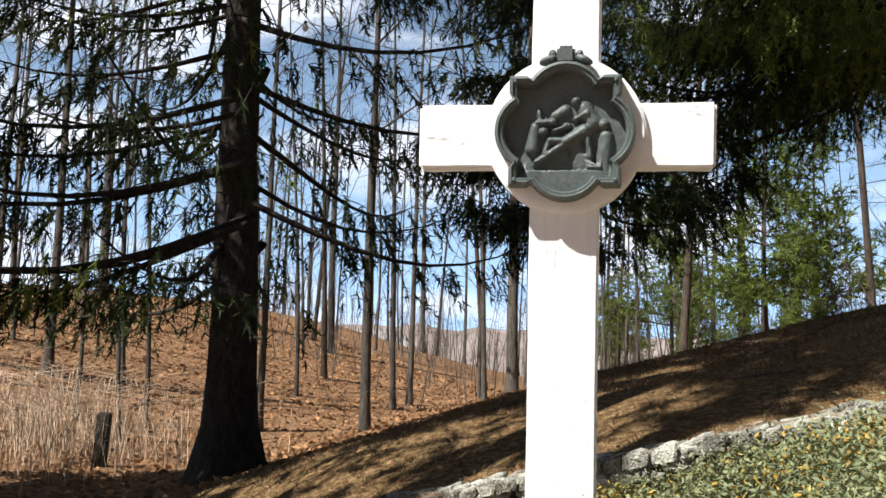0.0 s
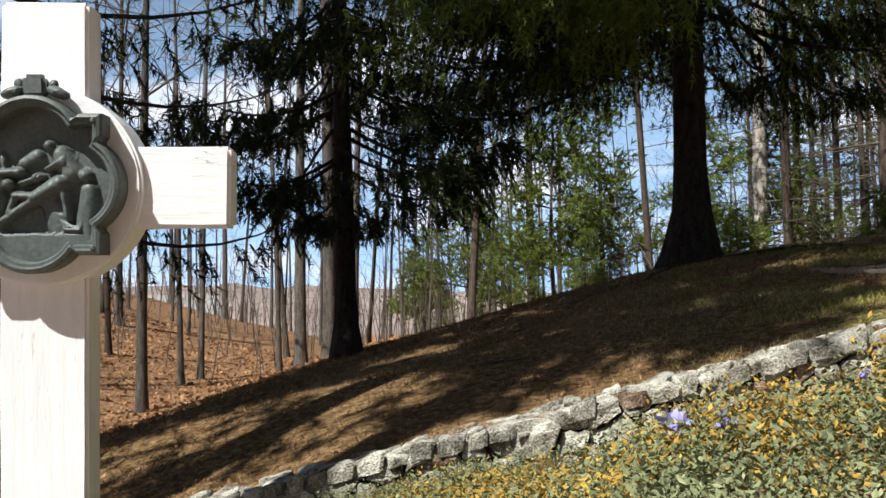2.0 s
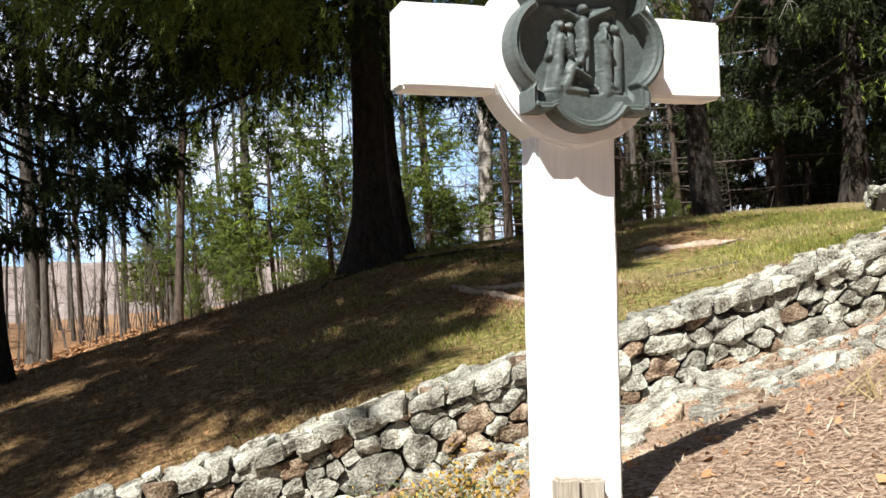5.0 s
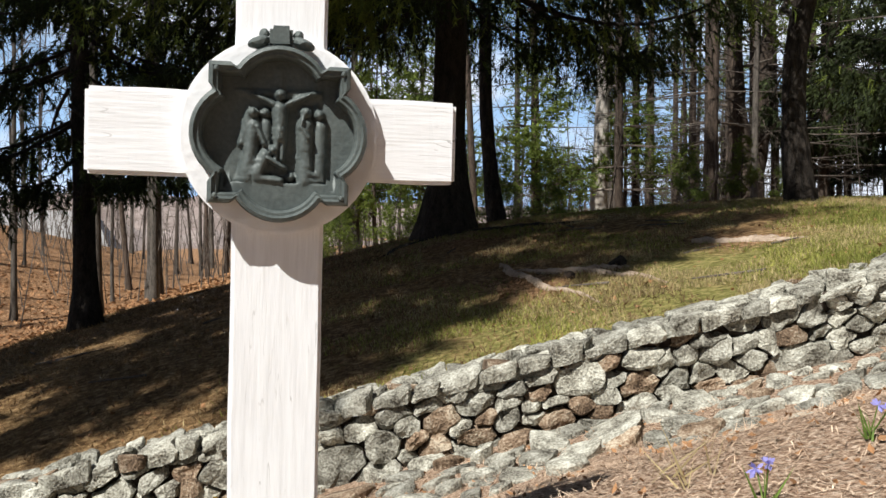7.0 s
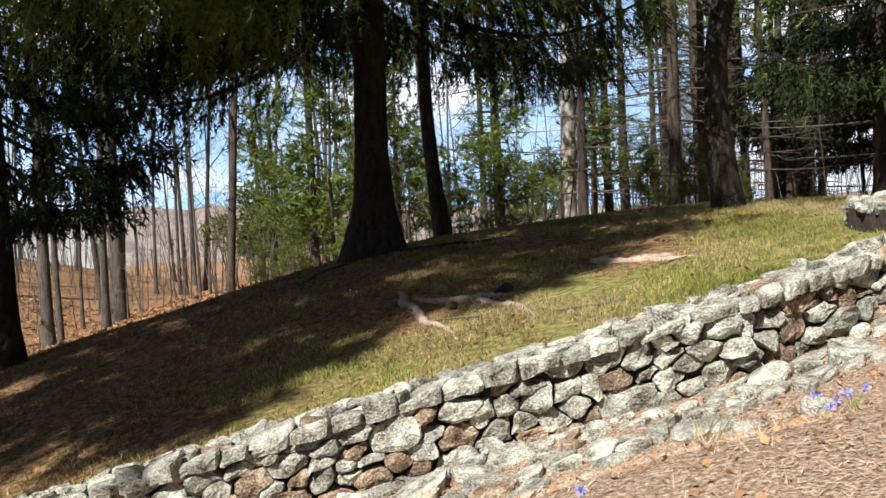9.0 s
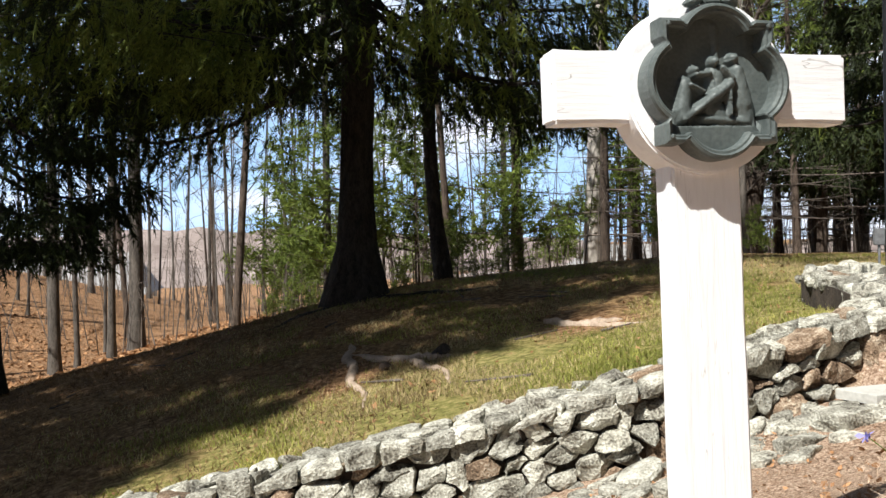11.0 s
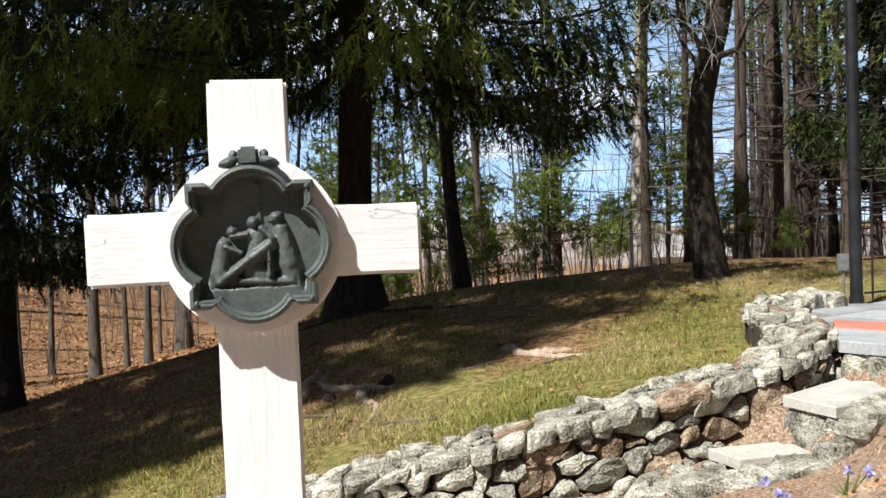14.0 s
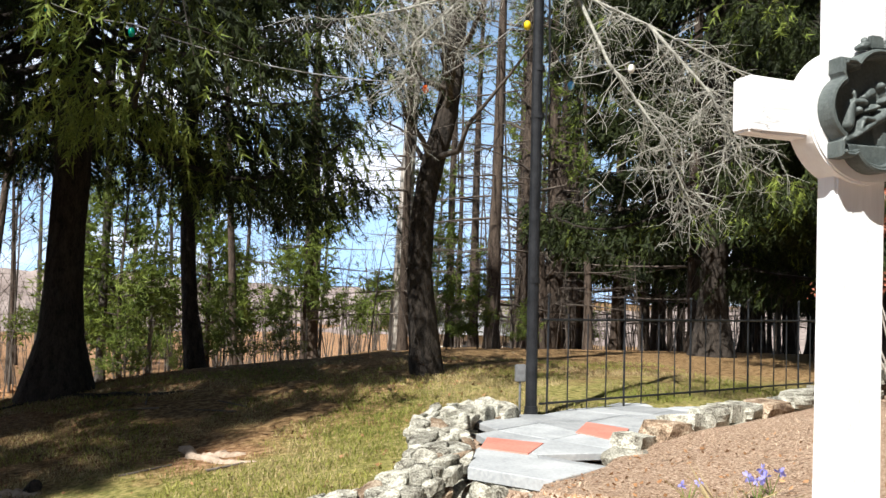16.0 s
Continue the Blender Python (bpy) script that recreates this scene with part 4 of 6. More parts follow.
for x, y, turn in ((24.0, 34.5, 130), (28.0, 31.0, 220), (31.5, 27.0, 300), (29.0, 39.0, 10)):
    copy_thing(deep, pose(x, y, float(land(x, y))) @ pose(0, 0, 0, 0, 0, turn) @ pose(-24.5, -23.0, -float(land(24.5, 23.0))))
# neighbours outside the path's view that shade the slope
spruce((-3.6, 3.2), 29, 3.7, 0.32, 11.6, 44, 0.46, 21, "tall spruce at the lower end of the crosses", needle=0.34, per=18, slim=0.22)
spruce((-6.4, 5.4), 22, 4.0, 0.32, 4.5, 62, 0.5, 22, "tall spruce by the lower lawn", needle=0.34, per=18, slim=0.22)
spruce((-4.1, 0.15), 38, 2.4, 0.34, 17.6, 54, 0.5, 23, "very tall spruce below the bank", needle=0.34, per=18, slim=0.22,
       extra=((-37, 16.4, 2.6), (-60, 16.8, 2.4), (-15, 16.9, 2.5), (-37, 21.0, 3.2), (-28, 22.0, 3.2), (-48, 21.6, 3.0), (-40, 23.0, 3.3), (-20, 24.0, 3.2), (-55, 25.2, 3.1), (-37, 24.6, 3.3), (-30, 26.6, 3.1)))
# added spruces, never in view, that cut the sky light on the slope
low = spruce((-14.5, -3.5), 20, 4.2, 0.32, 2.0, 80, 0.45, 24, "dense spruce added out of view to block sky light", needle=0.26, per=10, slim=0.22)
for x, y in ((11.5, -4.5), (14.5, -1.0), (17.5, 3.0), (12.5, -9.0), (8.5, -10.5), (-12.0, -7.0), (21.5, 9.0), (16.5, -6.5), (20.0, -2.0), (20.5, 4.5), (4.5, -12.5), (0.5, -14.0), (-4.0, -15.5), (10.5, -13.5), (6.5, -15.5), (24.0, 13.0)):
    copy_thing(low, pose(x + 14.5, y + 3.5, float(land(x, y)) - float(land(-14.5, -3.5))))

# leafless wood down the slope, and pines behind the crest
rng = np.random.default_rng(77)
BARE = [bare_tree("bare_tree", 30 + k, h, r, m, f, lab, tw, fi) for k, (h, r, m, f, lab, tw, fi) in enumerate((
    (15, 0.085, M_GREY_BARK, 11, "slim grey leafless tree on leaf litter", 0.9, 0.35),
    (13, 0.06, M_GREY_BARK, 9, "thin leafless sapling among fallen leaves", 0.9, 0.3),
    (16, 0.125, M_GREY_BARK, 12, "grey leafless tree with forking boughs", 1.0, 0.35),
    (12, 0.045, M_GREY_BARK, 9, "spindly leafless young tree", 1.0, 0.25),
    (17, 0.10, M_BROWN_BARK, 12, "brown-barked leafless tree of the wood", 1.0, 0.3)))]
PINES = [pine("pine_tree", 50 + k, h, r, fi, w, re, cl, lab) for k, (h, r, fi, w, re, cl, lab) in enumerate((
    (15, 0.17, 7.5, 22, 2.3, 1.0, "tall brown-barked pine with dead lower twigs"),
    (14, 0.14, 5.0, 22, 2.2, 1.1, "pine with light green tufts above dead twigs"),
    (6, 0.07, 0.8, 14, 1.7, 2.6, "young bushy green pine at the wood's edge"),
    (16, 0.20, 9.5, 22, 2.4, 1.0, "thick-trunked pine with a high crown")))]
placed = []


def scatter(kinds, n, xr, yr, gap, sizes):
    done = tries = 0
    while done < n and tries < n * 40:
        tries += 1
        x, y = rng.uniform(*xr), rng.uniform(*yr)
        if any((x - a) ** 2 + (y - b) ** 2 < gap * gap for a, b in placed):
            continue
        placed.append((x, y))
        stand(kinds[rng.integers(len(kinds))], x, y, rng.uniform(0, 360), rng.uniform(*sizes))
        done += 1


# trees that stand out
for kind, x, y, size in ((BARE[2], -5.3, 19.0, 1.0), (BARE[0], -4.0, 25.6, 1.0), (BARE[2], -2.8, 26.8, 1.75), (BARE[1], -8.4, 22.5, 1.0), (BARE[0], -7.0, 17.3, 1.0),
                         (BARE[0], -11.5, 16.6, 1.2), (BARE[2], -12.6, 15.6, 1.0), (BARE[1], -10.2, 17.4, 1.1), (BARE[3], -9.3, 14.6, 1.0), (BARE[0], -6.2, 24, 1.0),
                         (BARE[4], 1.4, 21.5, 1.0), (BARE[2], 3.0, 25.0, 1.0), (BARE[0], -1.2, 21.0, 1.1),
                         (PINES[3], 13.0, 26.5, 1.05), (PINES[0], 10.6, 27.5, 0.9), (PINES[3], 15.3, 29.0, 1.2), (PINES[1], 8.1, 27.0, 1.1), (PINES[0], 18.2, 25.0, 1.2),
                         (PINES[2], 7.9, 26.0, 0.9), (PINES[2], 3.6, 24.5, 1.0), (PINES[2], 5.2, 27.5, 1.2), (PINES[2], 1.2, 30.0, 1.1), (PINES[2], 11.6, 31.0, 1.1)):
    placed.append((x, y))
    stand(kind, x, y, rng.uniform(0, 360), size)
scatter(BARE, 34, (-24, -2), (20, 46), 1.1, (0.75, 1.15))
scatter(BARE, 18, (-2, 9), (24, 50), 1.1, (0.75, 1.1))
scatter(BARE[:2], 10, (-17, -8), (13, 20), 1.0, (0.7, 1.0))
scatter([PINES[0], PINES[3], PINES[1]], 15, (12, 32), (25, 44), 1.3, (0.8, 1.15))
scatter([PINES[2]], 9, (-3, 24), (28, 48), 1.4, (0.5, 0.9))
scatter([PINES[2]], 9, (0, 14), (20.5, 26), 0.9, (0.2, 0.36))
scatter(BARE, 12, (10, 30), (24, 50), 1.2, (0.8, 1.1))
scatter([PINES[0], PINES[3]], 26, (9, 36), (27, 48), 1.1, (0.75, 1.1))
scatter(BARE, 26, (-22, 10), (26, 52), 0.8, (0.7, 1.05))
scatter([PINES[1], PINES[3], BARE[2]], 9, (16, 40), (-14, 16), 2.5, (0.9, 1.2))
scatter([BARE[2], PINES[3]], 8, (-40, -12), (-16, 10), 3.0, (0.9, 1.2))
for ob in BARE + PINES:
    ob.matrix_basis = pose(rng.uniform(-30, 30), rng.uniform(50, 60), -1.5, 0, 0, 20)


def lone_trunk(name, label, pts, radii, mat, branches, seed):
    """A trunk of its own shape, with stubs and boughs."""
    r_ = np.random.default_rng(seed)
    root = thing(name, label, "tree")
    tb = Tubes()
    p = np.array(pts, float)
    s = np.linspace(0, 1, len(p))
    fine = np.linspace(0, 1, 26)
    line = np.stack([np.interp(fine, s, p[:, a]) for a in range(3)], 1)
    for _ in range(3):
        line[1:-1] = (line[:-2] + 2 * line[1:-1] + line[2:]) / 4
    tb.add(line, np.interp(fine, s, radii), 14, 0.045, r_)
    ob = new("trunk", tb.mesh("trunk", mat))
    ob.parent = root
    tb = Tubes()
    for _ in range(branches):
        q = r_.uniform(0.35, 1)
        c = np.array([np.interp(q, fine, line[:, a]) for a in range(3)])
        az, ln = r_.random() * 6.283, r_.uniform(0.8, 2.6)
        d = np.array([math.cos(az), math.sin(az), r_.uniform(-0.1, 0.7)])
        e = [c + d * ln * k / 4 + np.array([0, 0, 0.03 * k * k * ln]) + 0.05 * ln * r_.standard_normal(3) for k in range(5)]
        tb.add(e, np.linspace(0.05, 0.008, 5), 5)
        for _ in range(7):
            a = e[r_.integers(1, 5)]
            tb.add([a, a + 0.3 * r_.standard_normal(3), a + 0.55 * r_.standard_normal(3)], [0.012, 0.008, 0.003], 3)
    ob = tagged(new("bough", tb.mesh("bough", M_TWIG)), kind="stuff")
    ob.parent = root
    return root


def at_ground(x, y, up=0.0):
    return (x, y, float(land(x, y)) + up)


lone_trunk("leaning_tree", "dark crooked tree with two lighter scars on the lawn's far edge", [at_ground(10.12, 13.8, -0.2), at_ground(9.95, 13.8, 1.2), at_ground(9.98, 13.8, 2.4), at_ground(10.32, 13.8, 3.6), at_ground(10.4, 13.8, 5.2), at_ground(10.65, 13.8, 7.2), at_ground(10.5, 13.9, 11)], [0.25, 0.17, 0.155, 0.15, 0.13, 0.10, 0.05], M_BARK, 12, 61)
lone_trunk("slim_tree", "slim dark curving trunk behind the large spruce", [at_ground(6.24, 19.2, -0.2), at_ground(6.05, 19.2, 1.4), at_ground(5.95, 19.2, 3.0), at_ground(6.0, 19.2, 6), at_ground(6.1, 19.2, 11)], [0.22, 0.145, 0.13, 0.11, 0.04], M_BARK, 10, 62)
lone_trunk("pale_tree", "tall straight tree with pale grey bark beyond the crest", [at_ground(10.6, 30.5, -0.2), at_ground(10.75, 30.5, 4), at_ground(10.95, 30.5, 9), at_ground(11.1, 30.5, 17)], [0.30, 0.24, 0.20, 0.05], M_PALE_BARK, 12, 63)
lone_trunk("forked_tree", "brown tree forking low beyond the crest", [at_ground(14.7, 28.5, -0.2), at_ground(14.65, 28.5, 1.6), at_ground(14.4, 28.5, 4), at_ground(14.3, 28.5, 12)], [0.50, 0.38, 0.26, 0.05], M_BROWN_BARK, 14, 64)
lone_trunk("forked_tree", "brown tree forking low beyond the crest", [at_ground(14.9, 28.6, -0.2), at_ground(15.05, 28.6, 1.6), at_ground(15.4, 28.6, 3.4), at_ground(15.6, 28.6, 12)], [0.45, 0.34, 0.25, 0.05], M_BROWN_BARK, 14, 65)


def far_brush():
    """Twiggy growth and thin stems at the foot of the wood, past counting."""
    r_ = np.random.default_rng(8)
    tb = Tubes()
    for _ in range(1050):
        x = r_.uniform(-26, 30)
        y = r_.uniform(24, 52)
        z = float(land(x, y))
        h = r_.uniform(1.2, 4.5)
        d = r_.normal(0, 0.16, 2)
        tb.add([(x, y, z - 0.1), (x + d[0] * h * 0.5, y + d[1] * h * 0.5, z + h * 0.5), (x + d[0] * h * 1.2, y + d[1] * h, z + h)], [0.022, 0.014, 0.003], 3)
        for _ in range(6):
            q = r_.uniform(0.25, 0.95)
            c = np.array([x + d[0] * h * q, y + d[1] * h * q, z + h * q])
            e = c + r_.normal(0, 0.28, 3) * h * 0.4 + np.array([0, 0, 0.25 * h * 0.4])
            tb.add([c, (c + e) / 2 + r_.normal(0, 0.04, 3), e], [0.009, 0.006, 0.002], 3)
    tagged(new("undergrowth", tb.mesh("undergrowth", M_TWIG)), "tangle of bare grey-brown saplings", "undergrowth", kind="stuff")
    tb = Tubes()
    for _ in range(900):
        x, y = r_.normal(-8.6, 1.5), r_.normal(12.6, 1.3)
        z = float(land(x, y))
        h = r_.uniform(0.5, 1.5)
        d = r_.normal(0, 0.35, 2)
        tb.add([(x, y, z - 0.05), (x + d[0] * h * 0.4, y + d[1] * h * 0.4, z + h * 0.7), (x + d[0] * h * 1.3, y + d[1] * h * 1.3, z + h * 0.8)], [0.006, 0.005, 0.002], 3)
    tagged(new("brush", tb.mesh("brush", M_STRAW)), "thicket of dry reddish brush on fallen leaves", "brush", kind="stuff")


far_brush()


# ---- dry-stone wall, path and steps ----
def stone_shape(seed, flat=False):
    r_ = np.random.default_rng(seed)
    bm = bmesh.new()
    bmesh.ops.create_cube(bm, size=1.0)
    bmesh.ops.subdivide_edges(bm, edges=bm.edges[:], cuts=2, use_grid_fill=True)
    skew = r_.normal(0, 0.08, 4)
    for v in bm.verts:
        c = v.co.copy()
        ball = c.normalized() * 0.60
        p = c.lerp(ball, 0.5 if not flat else 0.3)
        p.x *= 1 + skew[0] * 2 * c.z + skew[1] * 2 * c.y
        p.z *= 1 + skew[2] * 2 * c.x
        v.co = p + 0.085 * noise.noise_vector(c * 2.4 + Vector((seed, 0, 0))) + 0.04 * noise.noise_vector(c * 6 + Vector((0, seed, 0)))
    me = bpy.data.meshes.new("stone")
    bm.to_mesh(me)
    bm.free()
    return me


STONES = [stone_shape(100 + k) for k in range(12)]
FLATS = [stone_shape(130 + k, True) for k in range(10)]
for me in STONES[:9] + FLATS[:8]:
    me.materials.append(M_STONE)
for me in STONES[9:] + FLATS[8:]:
    me.materials.append(M_RUST_STONE)


def lay(name, me, at, yaw, size, parent, tilt=(0, 0)):
    ob = new(name, me)
    ob.parent = parent
    ob.matrix_basis = pose(*at, tilt[0], tilt[1], yaw) @ Matrix.Diagonal((*size, 1))
    return ob


def wall_line():
    pts = [(x, float(wall_y(x))) for x in np.arange(-2.4, 8.55, 0.25)]
    ys = np.concatenate([[6.72, 6.85, 6.98], np.arange(7.15, 9.81, 0.15)])
    return np.array(pts + [(float(curve_x(y)), float(y)) for y in ys])


def top_at(x, y):
    z = wall_top(x) if y < 6.665 else np.interp(y, [6.66, 6.85, 6.98, 7.25, 7.6, 8.2, 9.8], [3.445, 3.52, 3.58, 3.66, 3.71, 3.74, 3.77])
    return float(z)


def foot_at(x, y):
    return float(min(0.95 + 0.242 * x, 3.12)) if y < 6.9 else float(np.interp(y, [6.9, 7.3, 7.5], [3.14, 3.36, PATIO - 0.10]))


def rubble(r_, wide, tall, lo, hi, gap=0.9, long=1.45):
    """Splits a rectangle into uneven cells, longer than high, large and small side by side; returns polygons."""
    seeds = []
    tall = tall * long
    for _ in range(9000):
        r = r_.uniform(lo, hi) if r_.random() < 0.5 else r_.uniform(lo, 0.6 * lo + 0.4 * hi)
        p = np.array([r_.uniform(0, wide), r_.uniform(0, tall)])
        if all((p[0] - q[0]) ** 2 + (p[1] - q[1]) ** 2 > (gap * (r + q[2])) ** 2 for q in seeds):
            seeds.append((p[0], p[1], r))
    out = []
    for x, y, r in seeds:
        poly = [(0, 0), (wide, 0), (wide, tall), (0, tall)]
        for a, b, c in seeds:
            dx, dy = a - x, b - y
            if (a, b) == (x, y) or dx * dx + dy * dy > (8 * hi) ** 2:
                continue
            lim = (a * a + b * b - c * c - x * x - y * y + r * r) / 2
            cut = []
            for p, q in zip(poly, poly[1:] + poly[:1]):
                fp, fq = p[0] * dx + p[1] * dy - lim, q[0] * dx + q[1] * dy - lim
                if fp <= 0:
                    cut.append(p)
                if (fp < 0) != (fq < 0):
                    k = fp / (fp - fq)
                    cut.append((p[0] + (q[0] - p[0]) * k, p[1] + (q[1] - p[1]) * k))
            poly = cut
            if len(poly) < 3:
                break
        if len(poly) >= 3:
            out.append(np.array(poly) / [1, long])
    return out


def rounded(poly, joint, n=16):
    """Corners worn off, edges set back by the joint, n points round the edge."""
    c = poly.mean(0)
    d = np.linalg.norm(poly - c, axis=1)[:, None]
    p = c + (poly - c) * np.clip(1 - joint / (d + 1e-6), 0.4, 1)
    q = np.roll(p, -1, 0)
    p = np.stack([0.9 * p + 0.1 * q, 0.1 * p + 0.9 * q], 1).reshape(-1, 2)
    ring = np.vstack([p, p[:1]])
    s = np.concatenate([[0], np.cumsum(np.linalg.norm(np.diff(ring, axis=0), axis=1))])
    t = np.linspace(0, s[-1], n, endpoint=False)
    return np.stack([np.interp(t, s, ring[:, 0]), np.interp(t, s, ring[:, 1])], 1)


def fitted_stone(r_, poly, joint, place, thick, bulge, parent, mat, rough=0.012):
    """A stone that fills one cell; place(u, v, out) gives the point in the world."""
    edge = rounded(poly, joint)
    c = edge.mean(0)
    lean = r_.normal(0, 0.16, 2)
    push = r_.normal(0, 0.55) * bulge
    peak = r_.normal(0, 0.12, 2) * np.ptp(edge, axis=0)
    rows, seed = [], r_.uniform(0, 90)
    for k, out in ((0.92, -thick), (1.0, -0.2 * bulge), (0.93, 0.6 * bulge), (0.62, 0.92 * bulge)):
        e = c + (edge - c) * k + peak * (1 - k)
        o = out + (push + (e - c) @ lean if out > -thick else 0)
        rows.append([Vector(place(a, b, w)) for (a, b), w in zip(e, np.broadcast_to(o, len(e)))])
    rows.append([Vector(place(*(c + peak), 1.05 * bulge + push))])
    mid = sum(rows[1], Vector()) / len(edge)
    bm = bmesh.new()
    vs = [[bm.verts.new(p - mid + (rough * noise.noise_vector(p * 7 + Vector((seed, 0, 0))) + 0.5 * rough * noise.noise_vector(p * 19))) for p in row] for row in rows]
    n = len(edge)
    for a, b in zip(vs[:3], vs[1:4]):
        for i in range(n):
            bm.faces.new((a[i], a[(i + 1) % n], b[(i + 1) % n], b[i]))
    for i in range(n):
        bm.faces.new((vs[3][i], vs[3][(i + 1) % n], vs[4][0]))
    bmesh.ops.recalc_face_normals(bm, faces=bm.faces[:])
    ob = part("stone", bm, mat, parent)
    ob.location = mid
    return ob


def build_wall():
    r_ = np.random.default_rng(41)
    line = wall_line()
    seg = np.hypot(*np.diff(line, axis=0).T)
    s = np.concatenate([[0], np.cumsum(seg)])
    wall = tagged(new("wall_drystone"), "low dry-laid wall of grey and brown fieldstones climbing the slope", "wall", kind="structure")

    def spot(d):
        x, y = np.interp(d, s, line[:, 0]), np.interp(d, s, line[:, 1])
        e = 0.25
        d = min(max(d, e), s[-1] - e)
        dx = np.interp(d + e, s, line[:, 0]) - np.interp(d - e, s, line[:, 0])
        dy = np.interp(d + e, s, line[:, 1]) - np.interp(d - e, s, line[:, 1])
        n = math.hypot(dx, dy) or 1.0
        return x, y, dx / n, dy / n

    loops = []
    for d in np.linspace(0, s[-1], 90):
        x, y, tx, ty = spot(d)
        nx, ny = -ty, tx
        lo, hi = foot_at(x, y) - 0.3, top_at(x, y) - 0.05
        loops.append([(x + nx * 0.07, y + ny * 0.07, lo), (x + nx * 0.08, y + ny * 0.08, hi), (x + nx * 0.44, y + ny * 0.44, hi), (x + nx * 0.44, y + ny * 0.44, lo - 0.3)])
    part("core", loft(bmesh.new(), loops), M_EARTH, wall, "dark earth packed between the stones")

    def face(u, v, out):
        x, y, tx, ty = spot(u)
        lo, hi = foot_at(x, y) - 0.05, top_at(x, y) - 0.035
        batter = 0.05 * v / 0.5
        return x + ty * (out - batter), y - tx * (out - batter), lo + (hi - lo) * v / 0.5

    def crown(u, w, out):
        x, y, tx, ty = spot(u)
        w = w - 0.02
        return x - ty * w, y + tx * w, top_at(x, y) + out - 0.03 * max(w - 0.25, 0)

    for poly in rubble(r_, s[-1], 0.5, 0.05, 0.21):
        fitted_stone(r_, poly, r_.uniform(0.002, 0.011), face, 0.14, r_.uniform(0.010, 0.034), wall, M_RUST_STONE if r_.random() < 0.2 else M_STONE, 0.036)
    for poly in rubble(r_, s[-1], 0.46, 0.06, 0.17, long=1.25):
        fitted_stone(r_, poly, r_.uniform(0.003, 0.012), crown, 0.07, r_.uniform(0.012, 0.030), wall, M_RUST_STONE if r_.random() < 0.08 else M_STONE, 0.020)
    # the side towards the lawn, where the wall bends up to the pole
    bend = s[-1] - 3.4

    def outer(u, v, out):
        x, y, tx, ty = spot(bend + u)
        x, y = x - ty * (0.40 + out), y + tx * (0.40 + out)
        lo = float(land(x - ty * 0.1, y + tx * 0.1)) - 0.06
        hi = max(top_at(*spot(bend + u)[:2]) - 0.03, lo + 0.1)
        return x, y, lo + (hi - lo) * v / 0.25

    for poly in rubble(r_, 3.4, 0.25, 0.055, 0.13):
        fitted_stone(r_, poly, 0.008, outer, 0.1, r_.uniform(0.02, 0.04), wall, M_STONE, 0.02)
    x, y, tx, ty = spot(s[-1])
    for k, w, h in ((0.02, 0.06, 0.02), (0.05, 0.24, 0.04), (0.0, 0.40, 0.0)):
        lay("stone", STONES[r_.integers(9)], (x + tx * k - ty * w, y + ty * k + tx * w, top_at(x, y) - 0.10 + h), r_.uniform(0, 60), (0.22, 0.24, 0.24), wall, (r_.normal(0, 6), r_.normal(0, 6)))


build_wall()


def build_path():
    """Half-buried flat stones on the slope below the wall, then the steps and landing."""
    r_ = np.random.default_rng(43)
    path = tagged(new("path_stones"), "worn flat stones half buried along the foot of the wall", "path", kind="structure")

    def bank(u, w, out):
        x = 2.6 + u
        y = float(wall_y(x)) - 0.05 - w
        return x, y, float(land(x, y)) + 0.02 + out

    for poly in rubble(r_, 6.35, 1.35, 0.06, 0.27, long=1.2):
        x, w = 2.6 + poly[:, 0].mean(), poly[:, 1].mean()
        bare = noise.noise((x * 1.3, w * 2.2, 3.0)) + 0.25 * r_.standard_normal()
        if bare > 0.22 - 0.75 * max(w - 0.35, 0) + (0.35 if w < 0.35 else 0):
            continue
        fitted_stone(r_, poly, r_.uniform(0.008, 0.035), bank, 0.06, r_.uniform(0.012, 0.03), path, M_RUST_STONE if r_.random() < 0.12 else M_STONE, 0.016)

    edging = tagged(new("bed_edging"), "low row of pale stones holding the bed beside the landing", "edging", kind="structure")
    line = np.array([(10.95, 7.75), (11.25, 8.12), (12.0, 8.6), (13.1, 9.3), (14.4, 10.1)])
    seg = np.concatenate([[0], np.cumsum(np.hypot(*np.diff(line, axis=0).T))])
    d = 0.0
    while d < seg[-1]:
        ln = r_.uniform(0.18, 0.40)
        x, y = np.interp(d, seg, line[:, 0]), np.interp(d, seg, line[:, 1])
        x2, y2 = np.interp(d + 0.1, seg, line[:, 0]), np.interp(d + 0.1, seg, line[:, 1])
        yaw = math.degrees(math.atan2(y2 - y, x2 - x))
        top = float(bed_z(x, y)) + (0.0 if x < 11 else 0.06)
        for k in range(2 if x < 11 else 3):
            lay("stone", (FLATS if k == 0 else STONES)[r_.integers(10)], (x + r_.normal(0, 0.03), y + r_.normal(0, 0.03), top - 0.05 - 0.13 * k), yaw + r_.normal(0, 10), (ln * 1.1, r_.uniform(0.20, 0.34), r_.uniform(0.09, 0.15)), edging, (r_.normal(0, 6), r_.normal(0, 6)))
        d += ln


build_path()
U, V = np.array([0.86, 0.52]) / math.hypot(0.86, 0.52), np.array([-0.52, 0.86]) / math.hypot(0.86, 0.52)


